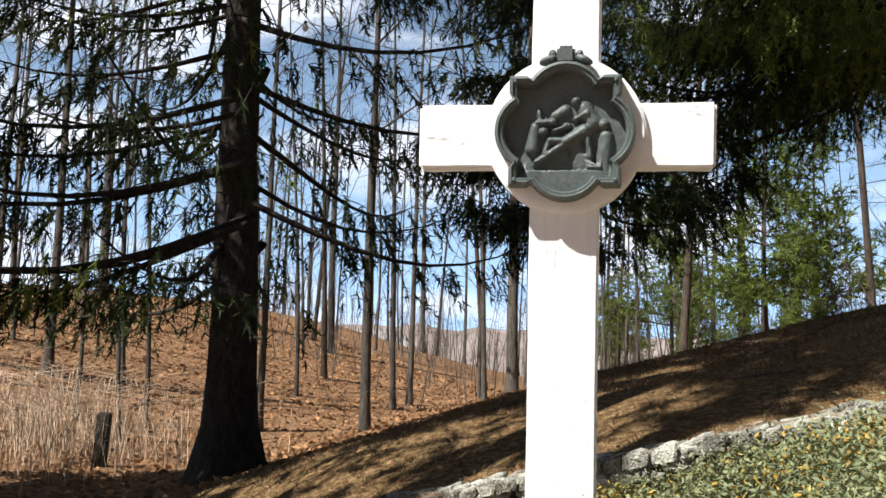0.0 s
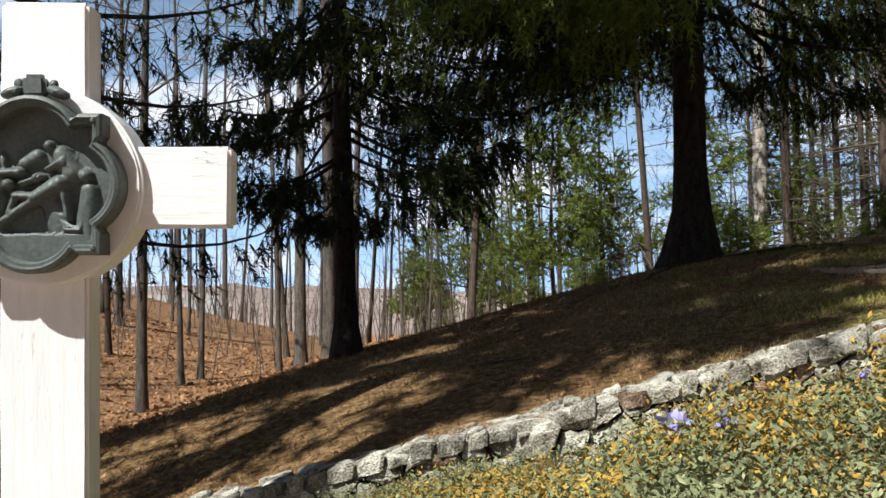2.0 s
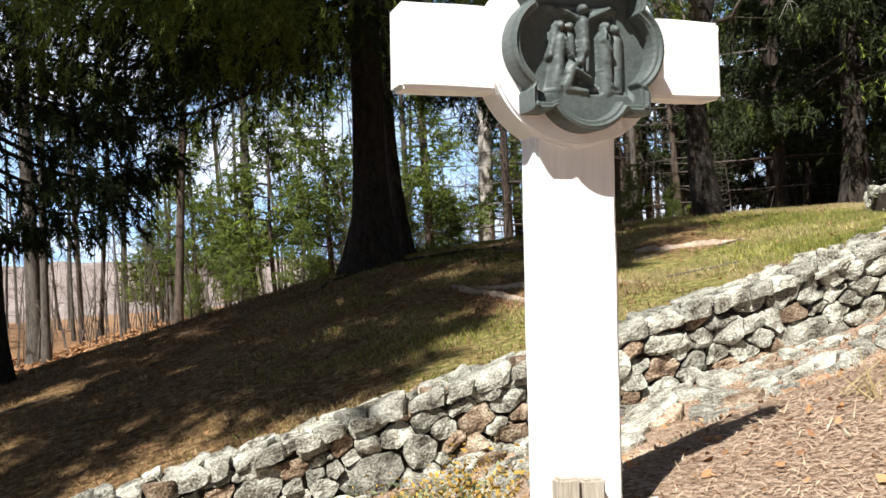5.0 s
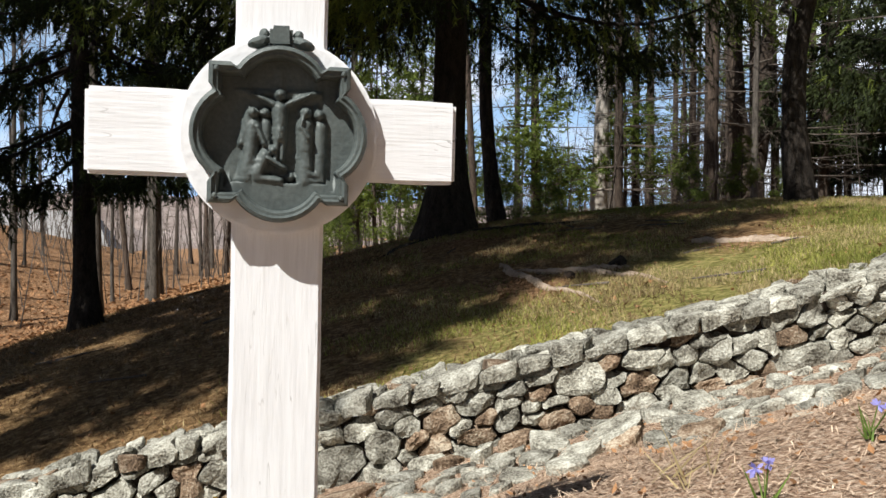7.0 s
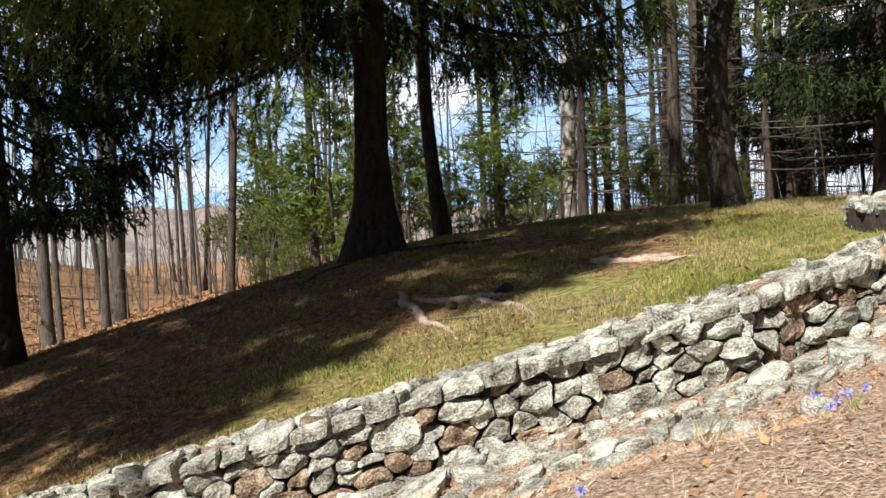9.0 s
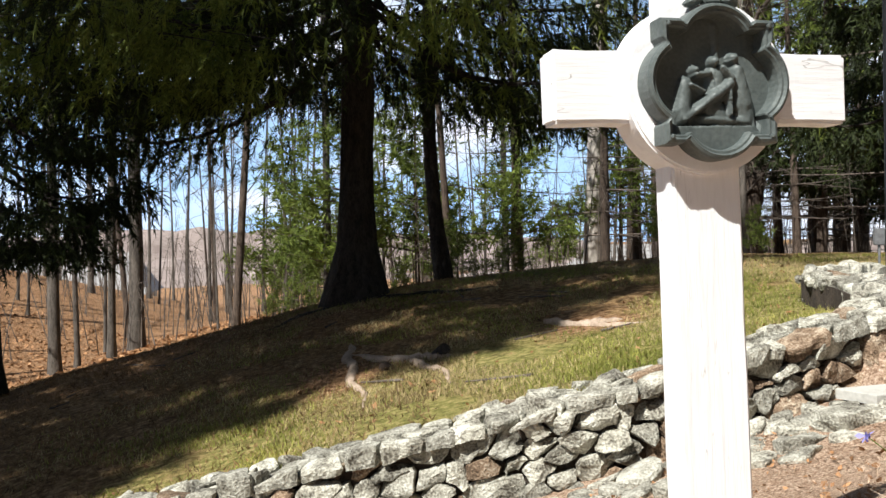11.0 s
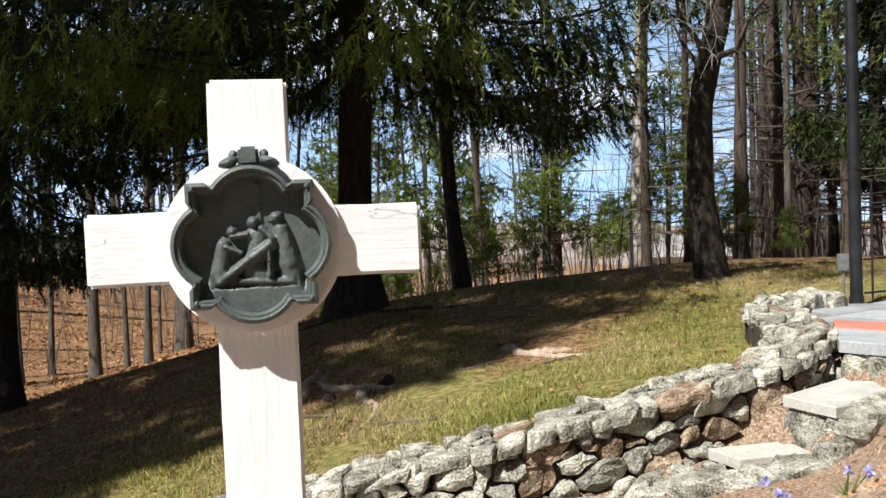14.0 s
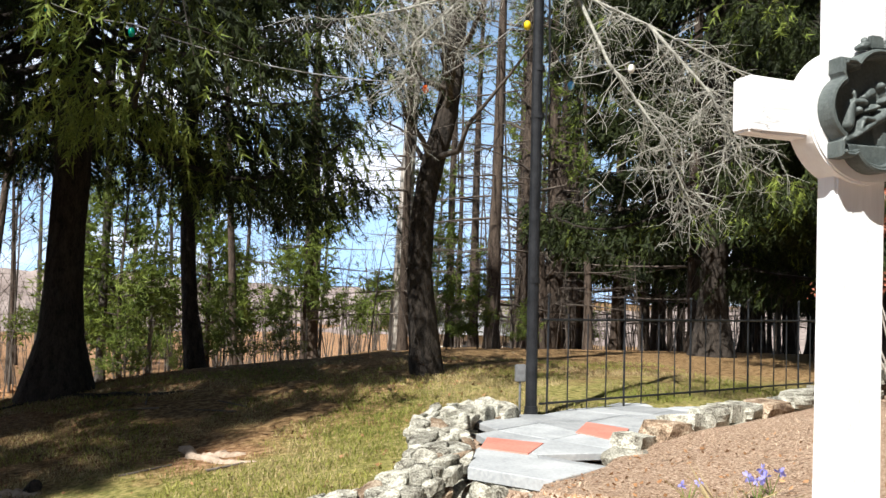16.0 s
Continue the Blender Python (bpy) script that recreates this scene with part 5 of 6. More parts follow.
def slab(parent, name, corners, top, thick, mat, label=""):
    bm = bmesh.new()
    loft(bm, [[(*p, top - thick) for p in corners], [(*p, top - 0.006) for p in corners], [(*(np.mean(corners, 0) + (np.array(p) - np.mean(corners, 0)) * 0.985), top) for p in corners]])
    bm.faces.new([v for v in bm.verts][:len(corners)][::-1])
    return part(name, bm, mat, parent, label)


RED_SLATES = ([(9.98, 8.06), (10.277, 7.825), (10.485, 8.28), (10.10, 8.52)], [(10.87, 8.845), (11.083, 8.439), (11.375, 9.043), (11.115, 9.418)])


def build_steps():
    o = np.array([9.82, 7.37])
    r_ = np.random.default_rng(47)
    steps = tagged(new("steps"), "slate-topped steps rising beside the wall", "steps", kind="structure")
    # treads below the landing, each on a riser of rough stones
    for top, c, a, b, hh in ((3.46, [(9.316, 6.79), (9.51, 6.45), (10.22, 6.98), (9.86, 7.42)], (9.84, 7.36), (10.24, 6.98), 0.17),
                             (3.20, [(8.86, 6.60), (8.99, 6.36), (9.40, 6.50), (9.33, 6.78)], (9.36, 6.76), (9.54, 6.46), 0.20)):
        slab(steps, "tread", c, top, 0.06, M_TREAD, "pale worn stone tread")
        for q in np.linspace(0.08, 0.92, 4):
            p = np.array(a) + (np.array(b) - np.array(a)) * q
            lay("stone", STONES[r_.integers(12)], (p[0] + 0.05, p[1] + 0.04, top + hh * 0.42), 128 + r_.normal(0, 8), (0.19, 0.16, hh * 1.15), steps, (r_.normal(0, 6), r_.normal(0, 6)))
    # stones that hold the bed back beside the treads
    for q in np.linspace(0, 1, 13):
        x, y = np.interp(q, [0, 0.45, 1], [8.78, 9.52, 10.22]) + r_.normal(0, 0.02), np.interp(q, [0, 0.45, 1], [6.20, 6.34, 6.86]) + r_.normal(0, 0.02)
        top = np.interp(q, [0, 0.35, 0.5, 1], [3.16, 3.24, 3.44, 3.60])
        lay("stone", FLATS[r_.integers(8)], (x, y - 0.05, top - 0.06), 30 + r_.normal(0, 18), (r_.uniform(0.20, 0.34), r_.uniform(0.14, 0.22), r_.uniform(0.09, 0.13)), steps, (r_.normal(4, 5), r_.normal(-6, 5)))
    landing = tagged(new("landing"), "landing paved with irregular grey and red slates", "pavement", kind="structure")
    front = [(9.80, 7.36), (10.25, 6.96), (10.66, 7.36), (9.95, 8.03)]
    slab(landing, "slab", [tuple(p) for p in front], PATIO, 0.075, M_SLATE, "large grey front slab")
    us = np.concatenate([[0.44], 0.44 + np.cumsum(r_.uniform(0.34, 0.52, 9))])
    vs = np.arange(-2.6, 3.6, 0.62)
    grid = np.array([[o + U * (u + (0.25 * min(max(0.1 - v, 0) / 0.7, 1) if i == 0 else r_.normal(0, 0.07))) + V * (v + 0.2 * (i % 2) + r_.normal(0, 0.09)) for v in vs] for i, u in enumerate(us)])
    for i in range(len(us) - 1):
        for j in range(len(vs) - 1):
            c = np.array([grid[i, j], grid[i + 1, j], grid[i + 1, j + 1], grid[i, j + 1]])
            m = c.mean(0)
            if m[0] < curve_x(m[1]) + 0.12 or m[1] < edge_y(m[0]) + 0.05 or m[1] > 10.0 + 0.45 * (m[0] - 10.7) or m[0] > 13.3:
                continue
            c = m + (c - m) * 0.965
            slab(landing, "slab", [tuple(p) for p in c], PATIO - 0.008 + r_.normal(0, 0.003), 0.05, M_SLATE)
    for c in RED_SLATES:
        slab(landing, "slab", c, PATIO + 0.004, 0.05, M_RED_SLATE, "brick-red slate")


build_steps()


# ---- iron fence and pole ----
def fence():
    root = thing("iron_fence", "low black iron picket fence behind the slate landing", "fence")
    a, w = np.array([10.82, 10.02]), np.array([0.84, 0.54]) / math.hypot(0.84, 0.54)
    n = 19
    for k in range(n):
        p = a + w * (0.10 + 0.275 * k)
        z = PATIO + 0.06
        tall = k % 4 == 0
        bm = bmesh.new()
        rod(bm, (p[0], p[1], z - (0.30 if tall else 0.06)), (p[0], p[1], z + (1.02 if tall else 0.86)), 0.011 if tall else 0.007, sides=6)
        if tall:
            blob(bm, (p[0], p[1], z + 1.03), (0.018, 0.018, 0.022), sub=1)
        part("post" if tall else "picket", bm, M_IRON, root)
    b = a + w * (0.10 + 0.275 * (n - 1))
    for h in (0.02, 0.80):
        part("rail", rod(bmesh.new(), (a[0], a[1], PATIO + 0.06 + h), (b[0], b[1], PATIO + 0.06 + h), 0.011, sides=6), M_IRON, root)


def pole():
    x, y = 10.74, 10.0
    root = thing("lamp_pole", "tall black metal pole with a strapped cable at the wall's end", "pole")
    part("shaft", rod(bmesh.new(), (x, y, 3.4), (x - 0.02, y, 9.6), 0.055, 0.05, 16), M_IRON, root, smooth=False)
    for z in (6.45, 6.9, 4.9):
        bm = rod(bmesh.new(), (x, y, z), (x, y, z + 0.05), 0.06, sides=16)
        part("strap", bm, M_IRON, root)
    bm = bmesh.new()
    rod(bm, (x + 0.075, y - 0.02, 6.4), (x + 0.10, y - 0.02, 7.0), 0.010, sides=6)
    rod(bm, (x + 0.10, y - 0.02, 7.0), (x + 0.06, y - 0.02, 8.5), 0.010, sides=6)
    part("cable", bm, M_IRON, root)
    part("collar", rod(bmesh.new(), (x, y, 3.62), (x, y, 3.76), 0.075, 0.06, 16), M_IRON, root)
    bx = thing("junction_box", "small grey metal junction box beside the pole", "electrical box")
    bm = box(bmesh.new(), 0.10, 0.06, 0.16, (x - 0.10, y + 0.04, 4.06), bevel=0.008)
    part("box", bm, M_STEEL_BOX, bx)
    part("conduit", rod(bmesh.new(), (x - 0.10, y + 0.04, 3.5), (x - 0.10, y + 0.04, 4.0), 0.012), M_STEEL_BOX, bx)


fence()
pole()


# ---- small growth on the ground ----
def on_land(x, y, lift=0.0):
    return np.stack([x, y, land(x, y) + lift], 1)


def stuff(name, v, f, mat, label, category):
    return tagged(new(name, array_mesh(name, v, f, mat)), label, category, kind="stuff")


rng = np.random.default_rng(909)


def patchy(x, y, scale, shift):
    return np.array([noise.noise((a * scale, b * scale, shift)) for a, b in zip(x, y)])


def grow_grass():
    n = 230000
    x, y = rng.uniform(2.5, 14, n), rng.uniform(6.6, 16, n)
    keep = (rng.random(n) < np.clip(1.25 - (y - 6.6) / 9, 0.1, 1)) & ~((x > curve_x(y) - 0.2) & (y < 10.2 + 0.35 * (x - 10.7)))
    keep &= rng.random(n) < sm((x - 2.5) / 2.5)
    keep &= patchy(x, y, 0.9, 2.0) > -0.18
    bared = np.maximum(np.exp(-((x - 5.55) ** 2 / 0.30 + (y - 9.5) ** 2 / 1.6)), np.exp(-((x - 7.9) ** 2 / 0.5 + (y - 10.1) ** 2 / 0.7)))
    keep &= rng.random(n) > 1.1 * bared
    x, y = x[keep], y[keep]
    green = patchy(x, y, 0.7, 7.0) + 0.25 * rng.standard_normal(len(x)) > 0.08
    for nm, sel, mat, size, lab in (("grass", green, M_GRASS, 0.044, "short new spring grass on the slope"), ("dry_grass", ~green, M_DRY_GRASS, 0.038, "short withered grass on the slope")):
        v, f = blades(rng, on_land(x[sel], y[sel]), size, 0.5, 0.09)
        stuff(nm, v, f, mat, lab, "grass")
    n = 70000
    x, y = rng.uniform(-5, 6.5, n), rng.uniform(6.7, 17, n)
    v, f = blades(rng, on_land(x, y), 0.045, 0.9, 0.09)
    stuff("withered_grass", v, f, M_NEEDLE_LITTER, "thin withered grass and needles under the spruces", "grass")


def drop_leaves():
    n = 15000
    x, y = rng.uniform(-20, 0, n), rng.uniform(9, 34, n)
    keep = rng.random(n) < sm((-1.6 - x + 0.25 * (y - 10)) / 3)
    v, f = flakes(rng, on_land(x[keep], y[keep], 0.012), 0.085, 0.7)
    stuff("fallen_leaves", v, f, M_LEAF_DRY, "brown fallen leaves carpeting the wood floor", "leaves")
    n = 1700
    x, y = rng.uniform(-3, 11, n), rng.uniform(6.7, 17, n)
    keep = ~((x > curve_x(y) - 0.3) & (y < 10.5))
    v, f = flakes(rng, on_land(x[keep], y[keep], 0.012), 0.03, 0.6)
    stuff("lawn_leaves", v, f, M_LEAF_DRY, "scattered dead leaves on the lawn", "leaves")


def strew_mulch():
    n = 130000
    x, y = rng.uniform(1.0, 13, n), rng.uniform(2.0, 8, n)
    keep = (y < wall_y(x) - 0.15) | ((x > 9.9) & (y < edge_y(x) - 0.1))
    keep &= rng.random(n) < sm((x - 2.8) / 1.6)
    p = on_land(x[keep], y[keep], 0.008)
    d = unit(np.concatenate([rng.standard_normal((len(p), 2)), 0.22 * rng.standard_normal((len(p), 1))], 1))
    s = unit(np.cross(d, np.array([0, 0, 1.0]))) * 0.0021
    ln = rng.uniform(0.018, 0.075, (len(p), 1))
    tri = np.stack([p - s, p + s, p + d * ln], 1).reshape(-1, 3)
    stuff("mulch", tri, np.arange(len(tri)).reshape(-1, 3), M_STRAW, "pale shredded bark and dry stalks on the bank", "mulch")
    n = 5200
    x, y = rng.uniform(3.5, 13, n), rng.uniform(2.1, 7.6, n)
    keep = (y < wall_y(x) - 0.2) | ((x > 9.9) & (y < edge_y(x) - 0.1))
    v, f = flakes(rng, on_land(x[keep], y[keep], 0.012), 0.02, 0.7)
    stuff("bank_leaves", v, f, M_LEAF_DRY, "curled dead leaves on the mulch", "leaves")


def cover_bank():
    """Low mats of small rounded leaves."""
    n = 11000
    x, y = rng.uniform(0.75, 4.9, n), rng.uniform(2.05, 6.2, n)
    low = sm((2.9 - x) / 1.0)
    keep = (y < 5.5 - 0.10 * x + 0.75 * low) & (patchy(x, y, 1.1, 4.0) > -0.34) & (rng.random(n) < sm((4.35 - x - 0.25 * (y - 3)) / 1.0))
    keep &= ~((x - 4.14) ** 2 + (y - 2.72) ** 2 < 0.13)
    x, y, low = x[keep], y[keep], low[keep]
    h = 0.085 + 0.15 * patchy(x, y, 2.6, 9.0) + 0.20 * low * sm((y - 4.7) / 0.8)
    gold = patchy(x, y, 1.5, 12.0) + 0.22 * rng.standard_normal(len(x)) + 0.35 * sm((x - 2.9) / 0.7) > 0.18
    for nm, sel, mat, lab in (("ground_cover", ~gold, M_COVER, "grey-green mats of small-leaved ground cover"), ("golden_ground_cover", gold, M_COVER_GOLD, "yellowed tips among the ground cover")):
        k = sel.sum()
        per = 42
        c = on_land(x[sel], y[sel])
        c[:, 2] += np.maximum(h[sel], 0.02)
        q = (c[:, None, :] + rng.normal(0, 1, (k, per, 3)) * np.array([0.055, 0.055, 0.04])).reshape(-1, 3)
        v, f = flakes(rng, q, 0.0085, 1.1, 2.0)
        stuff(nm, v, f, mat, lab, "ground cover")


grow_grass()
drop_leaves()
strew_mulch()
cover_bank()


def bulb_flower(x, y, heads, size, seed):
    """Small blue spring bulb: strap leaves and drooping bells."""
    r_ = np.random.default_rng(seed)
    root = thing("blue_flower", "small blue spring bulb in bloom on the bank", "flower", "blue flowers on the bank")
    z = float(land(x, y))
    base = np.tile([[x, y, z]], (7, 1)) + r_.normal(0, 0.012, (7, 3)) * [1, 1, 0]
    v, f = blades(r_, base, 0.11 * size, 0.5, 0.05)
    ob = new("leaf", array_mesh("leaf", v, f, M_LEAF))
    ob.parent = root
    for k in range(heads):
        top = np.array([x, y, z]) + r_.normal(0, 0.05, 3) * [1, 1, 0.3] * size + np.array([0, 0, 0.13 * size])
        bm = rod(bmesh.new(), (x, y, z), tuple(top), 0.003, 0.002, 4)
        part("stem", bm, M_LEAF, root)
        n = 14
        way = unit(r_.standard_normal((n, 3)))
        side = unit(np.cross(way, r_.standard_normal((n, 3))))
        ln = 0.034 * size * r_.uniform(0.6, 1.2, (n, 1))
        v = np.concatenate([top[None], np.stack([top + way * ln * 0.6 - side * ln * 0.26, top + way * ln, top + way * ln * 0.6 + side * ln * 0.26], 1).reshape(-1, 3)])
        k3 = 1 + 3 * np.arange(n)
        f = np.stack([np.zeros(n, int), k3, k3 + 1, k3 + 2], 1)
        ob = new("bloom", array_mesh("bloom", v, f, M_BLUE))
        ob.parent = root


for k, (x, y, hd, sz) in enumerate(((2.35, 2.75, 3, 1.2), (3.0, 3.3, 2, 1.0), (5.35, 3.1, 2, 0.8), (5.75, 3.35, 2, 0.8), (6.05, 3.3, 1, 0.7), (7.5, 5.0, 3, 1.0), (7.65, 5.15, 3, 0.9), (8.5, 5.0, 5, 1.1),
                                    (8.7, 5.15, 4, 1.0), (8.9, 5.0, 3, 1.0), (9.0, 4.6, 2, 0.8), (9.7, 5.1, 2, 0.8), (11.15, 6.2, 4, 1.0), (11.3, 6.35, 3, 1.0), (10.7, 6.0, 2, 0.8), (9.3, 4.8, 2, 0.8), (9.6, 4.36, 2, 0.8), (9.45, 3.9, 3, 0.9), (9.33, 3.7, 2, 0.8), (9.5, 3.64, 4, 0.8), (9.57, 3.56, 2, 0.8), (9.65, 3.84, 2, 0.8), (9.37, 4.07, 2, 0.7))):
    bulb_flower(x, y, hd, sz, 300 + k)


def dry_tuft(x, y, n, h, seed):
    r_ = np.random.default_rng(seed)
    base = np.tile([[x, y, float(land(x, y))]], (n, 1)) + r_.normal(0, 0.06, (n, 3)) * [1, 1, 0]
    v, f = blades(r_, base, h, 0.8, 0.02)
    me = array_mesh("dry_tuft", v, f, M_DRY_GRASS)
    tagged(new("dry_tuft", me), "tuft of dry pale grass stalks on the mulch", "plant", "dry tufts on the bank")


for k, (x, y, n, h) in enumerate(((9.3, 3.9, 60, 0.22), (9.55, 3.72, 50, 0.17), (9.0, 3.6, 50, 0.2), (5.2, 3.4, 24, 0.16), (6.6, 4.0, 24, 0.15), (10.3, 4.6, 40, 0.18), (8.4, 4.6, 30, 0.15), (7.4, 4.8, 24, 0.14))):
    dry_tuft(x, y, n, h, 400 + k)


def surface_roots():
    for label, runs in (("bleached surface root forking in the grass", (((5.45, 10.9), (5.5, 10.5), (5.56, 10.0), (5.68, 9.3), (5.83, 8.6), (5.97, 7.9)), ((5.56, 10.35), (5.8, 10.05), (6.02, 9.75), (6.28, 9.4), (6.47, 8.9), (6.6, 8.2)), ((6.02, 9.75), (6.3, 9.6), (6.6, 9.5)))),
                        ("pale worn root lying bare in the lawn", (((7.5, 10.5), (7.7, 10.1), (7.85, 9.8), (8.1, 9.6), (8.36, 9.44)), ((7.75, 10.0), (7.95, 9.95), (8.2, 9.85)))),
                        ("dark root of the large spruce", (((5.2, 14.6), (5.9, 14.0), (6.5, 13.7), (7.2, 13.6)), ((4.8, 14.6), (4.3, 14.0), (4.0, 13.4))))):
        root = thing("tree_root", label, "root")
        for run in runs:
            p = np.array(run)
            s = np.linspace(0, 1, len(p))
            q = np.linspace(0, 1, 26)
            x, y = np.interp(q, s, p[:, 0]), np.interp(q, s, p[:, 1])
            x, y = x + 0.03 * np.sin(q * 17), y + 0.03 * np.cos(q * 13)
            tb = Tubes()
            tb.add(on_land(x, y, -0.012), 0.05 * np.sin(np.pi * (0.2 + 0.78 * q)) + 0.008, 8, 0.16, rng)
            ob = new("root", tb.mesh("root", M_BARK if "spruce" in label else M_ROOT))
            ob.parent = root
    st = thing("root_stump", "small dark cut root stub in the grass", "stump")
    bm = bmesh.new()
    z = float(land(6.47, 9.6))
    rod(bm, (6.42, 9.66, z - 0.03), (6.5, 9.55, z + 0.07), 0.07, 0.055, 10)
    part("stub", bm, M_BARK, st)
    st = thing("root_stump", "knotty brown root burl in the grass", "stump")
    bm = blob(bmesh.new(), (5.96, 9.42, float(land(5.96, 9.42)) + 0.02), (0.06, 0.05, 0.05))
    part("burl", bm, M_BROWN_BARK, st)


surface_roots()


def fallen_sticks():
    for k in range(22):
        x, y = rng.uniform(-1, 8), rng.uniform(7.5, 14)
        z = float(land(x, y)) + 0.015
        a, ln = rng.uniform(0, 3.14), rng.uniform(0.2, 0.7)
        x2, y2 = x + ln * math.cos(a), y + ln * math.sin(a)
        bm = rod(bmesh.new(), (x, y, z), (x2, y2, float(land(x2, y2)) + 0.02), 0.012, 0.006, 6)
        ob = part("fallen_stick", bm, M_TWIG)
        tagged(ob, "dead brown stick lying on the lawn", "stick", "sticks on the lawn")


fallen_sticks()


# ---- dead limb by the pole, coloured bulbs, shrub ----
def dead_limb():
    r_ = np.random.default_rng(71)
    root = thing("dead_limb", "grey lichen-covered dead limb hanging from a tree by the pole", "branch")
    tb = Tubes()
    mains = [((10.5, 13.7, 9.2), (10.9, 12.0, 8.7), (11.3, 10.9, 8.0), (11.9, 10.3, 7.5), (12.9, 10.2, 7.0)), ((11.3, 10.9, 8.0), (11.5, 10.3, 7.1), (11.9, 10.0, 6.4), (12.2, 9.9, 5.7)),
             ((10.9, 12.0, 8.7), (10.2, 11.1, 8.0), (9.6, 10.7, 7.3), (9.5, 10.6, 6.8)), ((10.2, 11.1, 8.0), (9.5, 10.9, 7.7), (8.9, 10.7, 7.5)), ((11.9, 10.3, 7.5), (12.4, 10.0, 6.8), (12.7, 9.9, 6.2))]
    for m in mains:
        p = np.array(m)
        s = np.linspace(0, 1, len(p))
        for _ in range(48):
            q = r_.uniform(0.15, 1)
            c = np.array([np.interp(q, s, p[:, a]) for a in range(3)])
            d = unit(r_.standard_normal(3) * [1, 0.7, 0.6] + np.array([0.15, -0.1, -0.55]))
            ln = r_.uniform(0.2, 0.75)
            e = [c, c + d * ln * 0.4 + 0.04 * r_.standard_normal(3), c + d * ln * 0.75 + 0.08 * r_.standard_normal(3), c + d * ln + np.array([0, 0, -0.1])]
            tb.add(e, [0.006, 0.005, 0.0035, 0.002], 4)
            for _ in range(13):
                b = e[r_.integers(1, 4)]
                g = b + r_.standard_normal(3) * 0.11 + np.array([0, 0, -0.07])
                tb.add([b, (b + g) / 2 + 0.02 * r_.standard_normal(3), g], [0.003, 0.0025, 0.0015], 3)
    ob = tagged(new("twig", tb.mesh("twig", M_LICHEN)), kind="stuff")
    ob.parent = root
    for m in mains:
        one = Tubes()
        one.add(np.array(m), np.linspace(0.022, 0.007, len(m)), 6)
        ob = new("bough", one.mesh("bough", M_LICHEN))
        ob.parent = root


dead_limb()


def light_string(points, bulbs, label):
    root = thing("light_string", label, "string lights")
    tb = Tubes()
    p = np.array(points, float)
    for a, b in zip(p[:-1], p[1:]):
        q = np.linspace(0, 1, 10)[:, None]
        line = a + (b - a) * q
        line[:, 2] -= (0.05 * np.linalg.norm(b - a) * 4 * q * (1 - q))[:, 0]
        tb.add(line, np.full(10, 0.006), 4)
    ob = new("cable", tb.mesh("cable", M_CABLE))
    ob.parent = root
    for (x, y, z), nm, c in bulbs:
        bm = bmesh.new()
        blob(bm, (x, y, z - 0.055), (0.036, 0.036, 0.048))
        b = part("bulb", bm, bulb_material(nm + "_bulb", c), root, nm + " painted glass bulb", True)
        bm = rod(bmesh.new(), (x, y, z - 0.02), (x, y, z + 0.02), 0.016, sides=8)
        part("socket", bm, M_IRON, b)


light_string(((5.2, 14.5, 8.3), (6.2, 10.2, 7.35), (6.9, 10.4, 7.25), (9.76, 11.1, 7.0), (10.68, 10.0, 7.5), (11.2, 10.6, 7.0), (11.7, 10.2, 7.1), (15.8, 18.1, 8.6)),
             (((6.2, 10.2, 7.33), "green", (0.0, 0.30, 0.20)), ((6.9, 10.4, 7.22), "green", (0.0, 0.30, 0.20)), ((9.76, 11.1, 6.98), "orange", (0.75, 0.12, 0.02)), ((10.64, 10.1, 7.42), "yellow", (0.75, 0.55, 0.02)),
              ((11.2, 10.6, 6.98), "blue", (0.10, 0.40, 0.75)), ((11.7, 10.2, 7.08), "white", (0.75, 0.72, 0.66))), "string of coloured bulbs slung from spruce to pole")
light_string(((-4.2, 10.3, 5.2), (-3.2, 9.0, 5.5), (-2.8, 9.2, 5.95), (-0.4, 14.1, 7.0)), (((-3.2, 9.0, 5.48), "green", (0.0, 0.30, 0.20)), ((-2.8, 9.2, 5.93), "white", (0.75, 0.72, 0.66))), "string of coloured bulbs slung between two spruces")


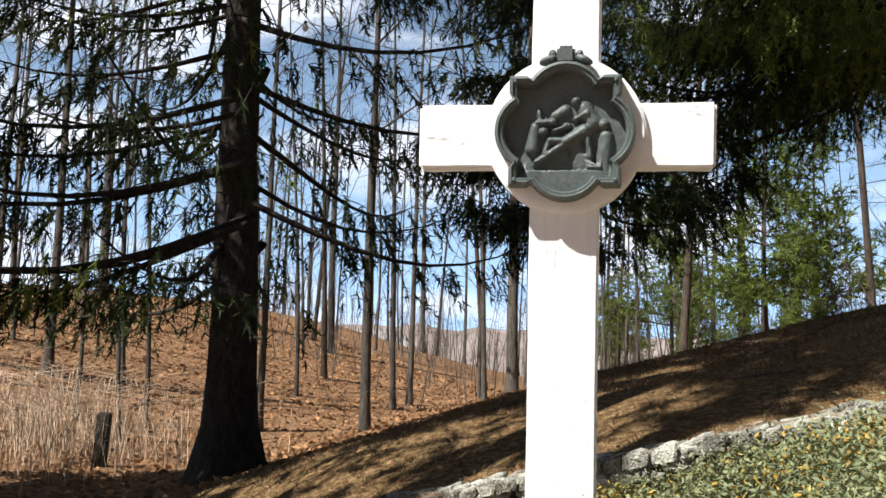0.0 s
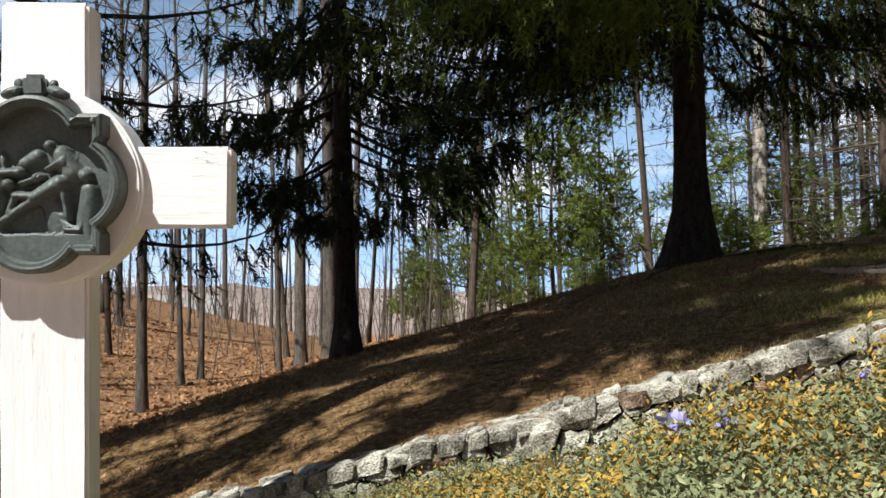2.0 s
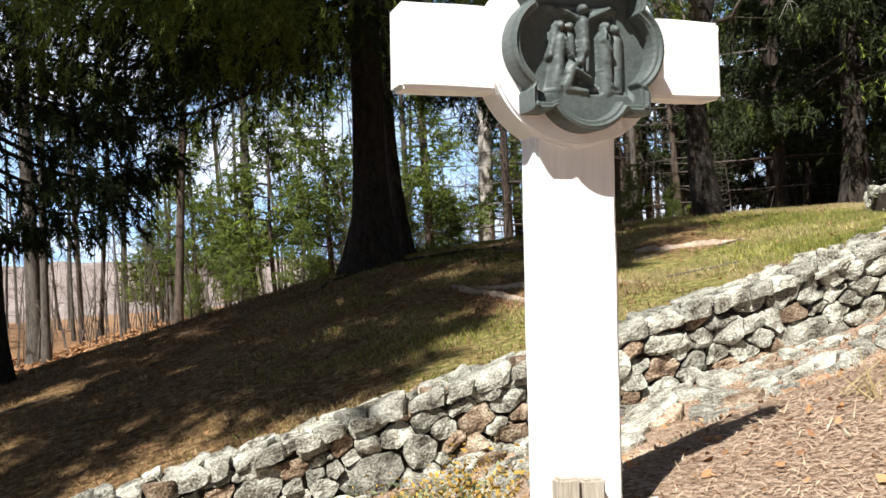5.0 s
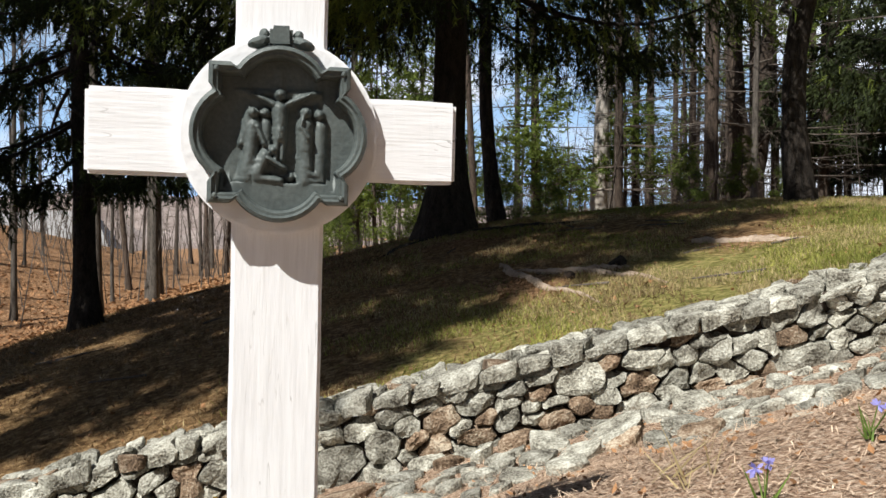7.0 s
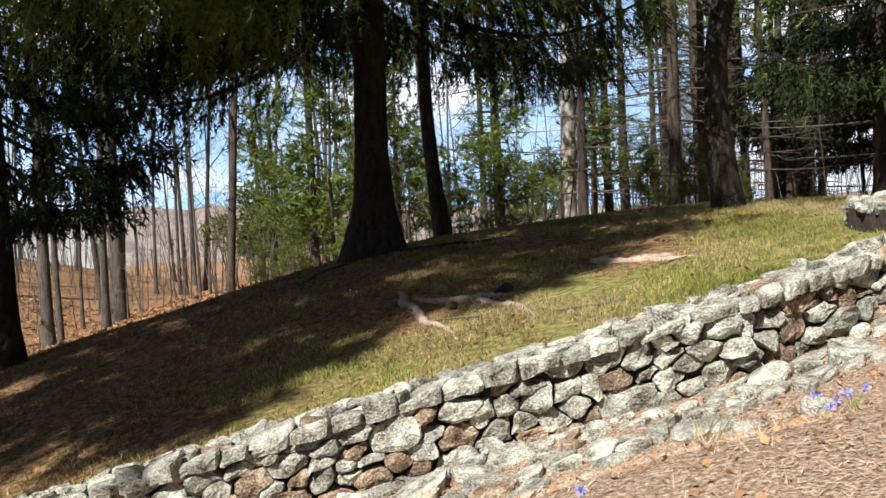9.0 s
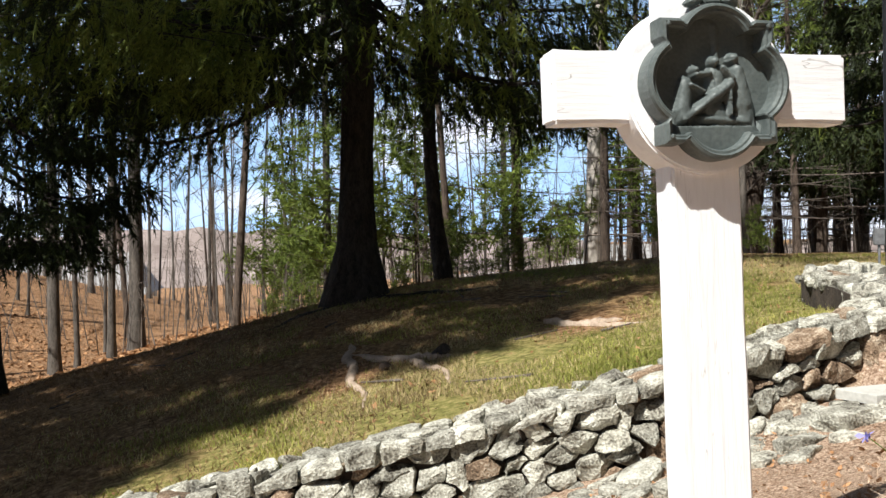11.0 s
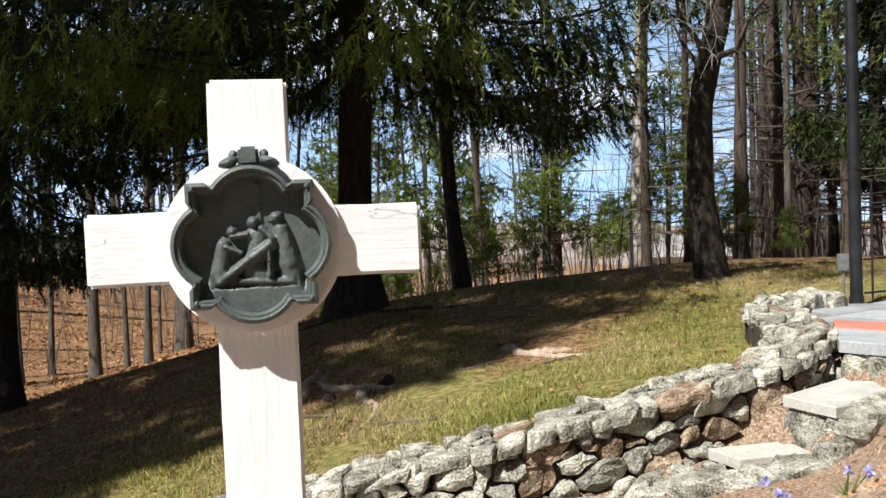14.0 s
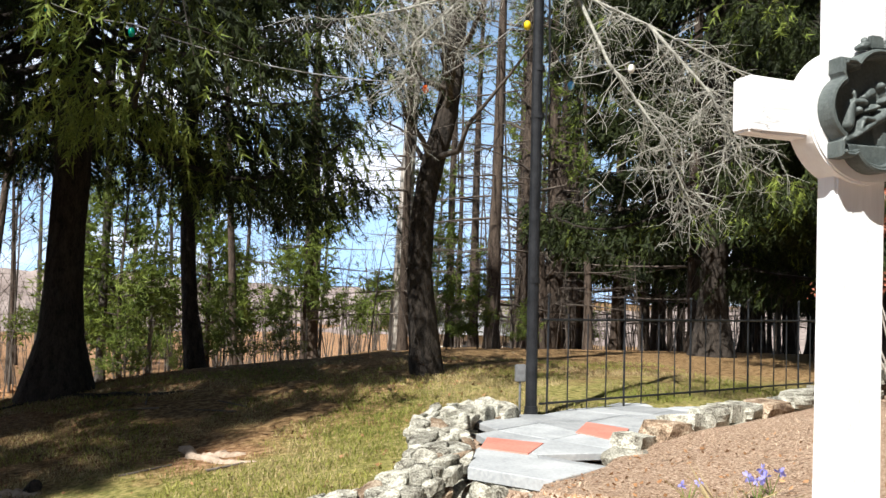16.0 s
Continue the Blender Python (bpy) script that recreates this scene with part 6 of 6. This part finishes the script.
def seed_shrub(x, y):
    r_ = np.random.default_rng(81)
    root = thing("seed_shrub", "bare pale-stemmed shrub with russet dried flower heads", "shrub")
    z = float(land(x, y))
    for k in range(16):
        top = np.array([x, y, z]) + np.array([r_.normal(0, 0.38), r_.normal(0, 0.38), r_.uniform(0.8, 1.9)])
        mid = np.array([x, y, z]) * 0.5 + top * 0.5 + r_.normal(0, 0.05, 3)
        tb = Tubes()
        tb.add([(x, y, z - 0.05), mid, top], [0.011, 0.008, 0.004], 5)
        ob = new("stem", tb.mesh("stem", M_PALE_BARK))
        ob.parent = root
        v, f = flakes(r_, top + r_.normal(0, 1, (70, 3)) * [0.07, 0.07, 0.03], 0.03, 1.0, 1.2)
        ob = tagged(new("flower_head", array_mesh("flower_head", v, f, M_RUSSET)), kind="stuff")
        ob.parent = root


seed_shrub(13.4, 8.4)


def old_post():
    x, y = -7.0, 12.0
    root = thing("wooden_post", "short weathered grey post among dry brush", "post")
    z = float(land(x, y))
    bm = box(bmesh.new(), 0.19, 0.16, 1.0, (x, y, z + 0.3), (3, 4, 20), bevel=0.02)
    part("post", bm, M_GREY_BARK, root)


old_post()


# ---- far houses ----
def house(x, y, z, sx, sy, wall_h, roof_h, yaw, wall_mat, label, windows):
    root = thing("house", label, "house")
    root.matrix_world = pose(x, y, z, 0, 0, yaw)
    part("wall", box(bmesh.new(), sx, sy, wall_h, (0, 0, wall_h / 2)), wall_mat, root)
    bm = bmesh.new()
    ov = 0.5
    pts = [(-sx / 2 - ov, -sy / 2 - ov, wall_h - 0.1), (sx / 2 + ov, -sy / 2 - ov, wall_h - 0.1), (sx / 2 + ov, sy / 2 + ov, wall_h - 0.1), (-sx / 2 - ov, sy / 2 + ov, wall_h - 0.1)]
    lo = [bm.verts.new(p) for p in pts]
    up = [bm.verts.new((a, 0, wall_h + roof_h)) for a in (-sx / 2 + 1.2, sx / 2 - 1.2)]
    for f in ((lo[0], lo[1], up[1], up[0]), (lo[2], lo[3], up[0], up[1]), (lo[1], lo[2], up[1]), (lo[3], lo[0], up[0]), (lo[3], lo[2], lo[1], lo[0])):
        bm.faces.new(f)
    part("roof", bm, M_ROOF, root)
    for k in range(windows):
        wx = -sx / 2 + (k + 0.5) * sx / windows
        w = part("window", box(bmesh.new(), 1.1, 0.08, 1.3, (wx, -sy / 2 - 0.02, wall_h * 0.55)), M_HOUSE, root)
        part("pane", box(bmesh.new(), 0.9, 0.04, 1.1, (wx, -sy / 2 - 0.06, wall_h * 0.55)), M_DARK_GLASS, w)


house(-27.0, 75.0, -3.2, 14, 9, 3.4, 3.2, 12, M_TAN_HOUSE, "low tan house with a broad grey roof beyond the wood", 4)
house(16.6, 57.0, 0.2, 7, 6, 2.3, 1.1, -8, M_HOUSE, "small white house seen through the pines", 3)
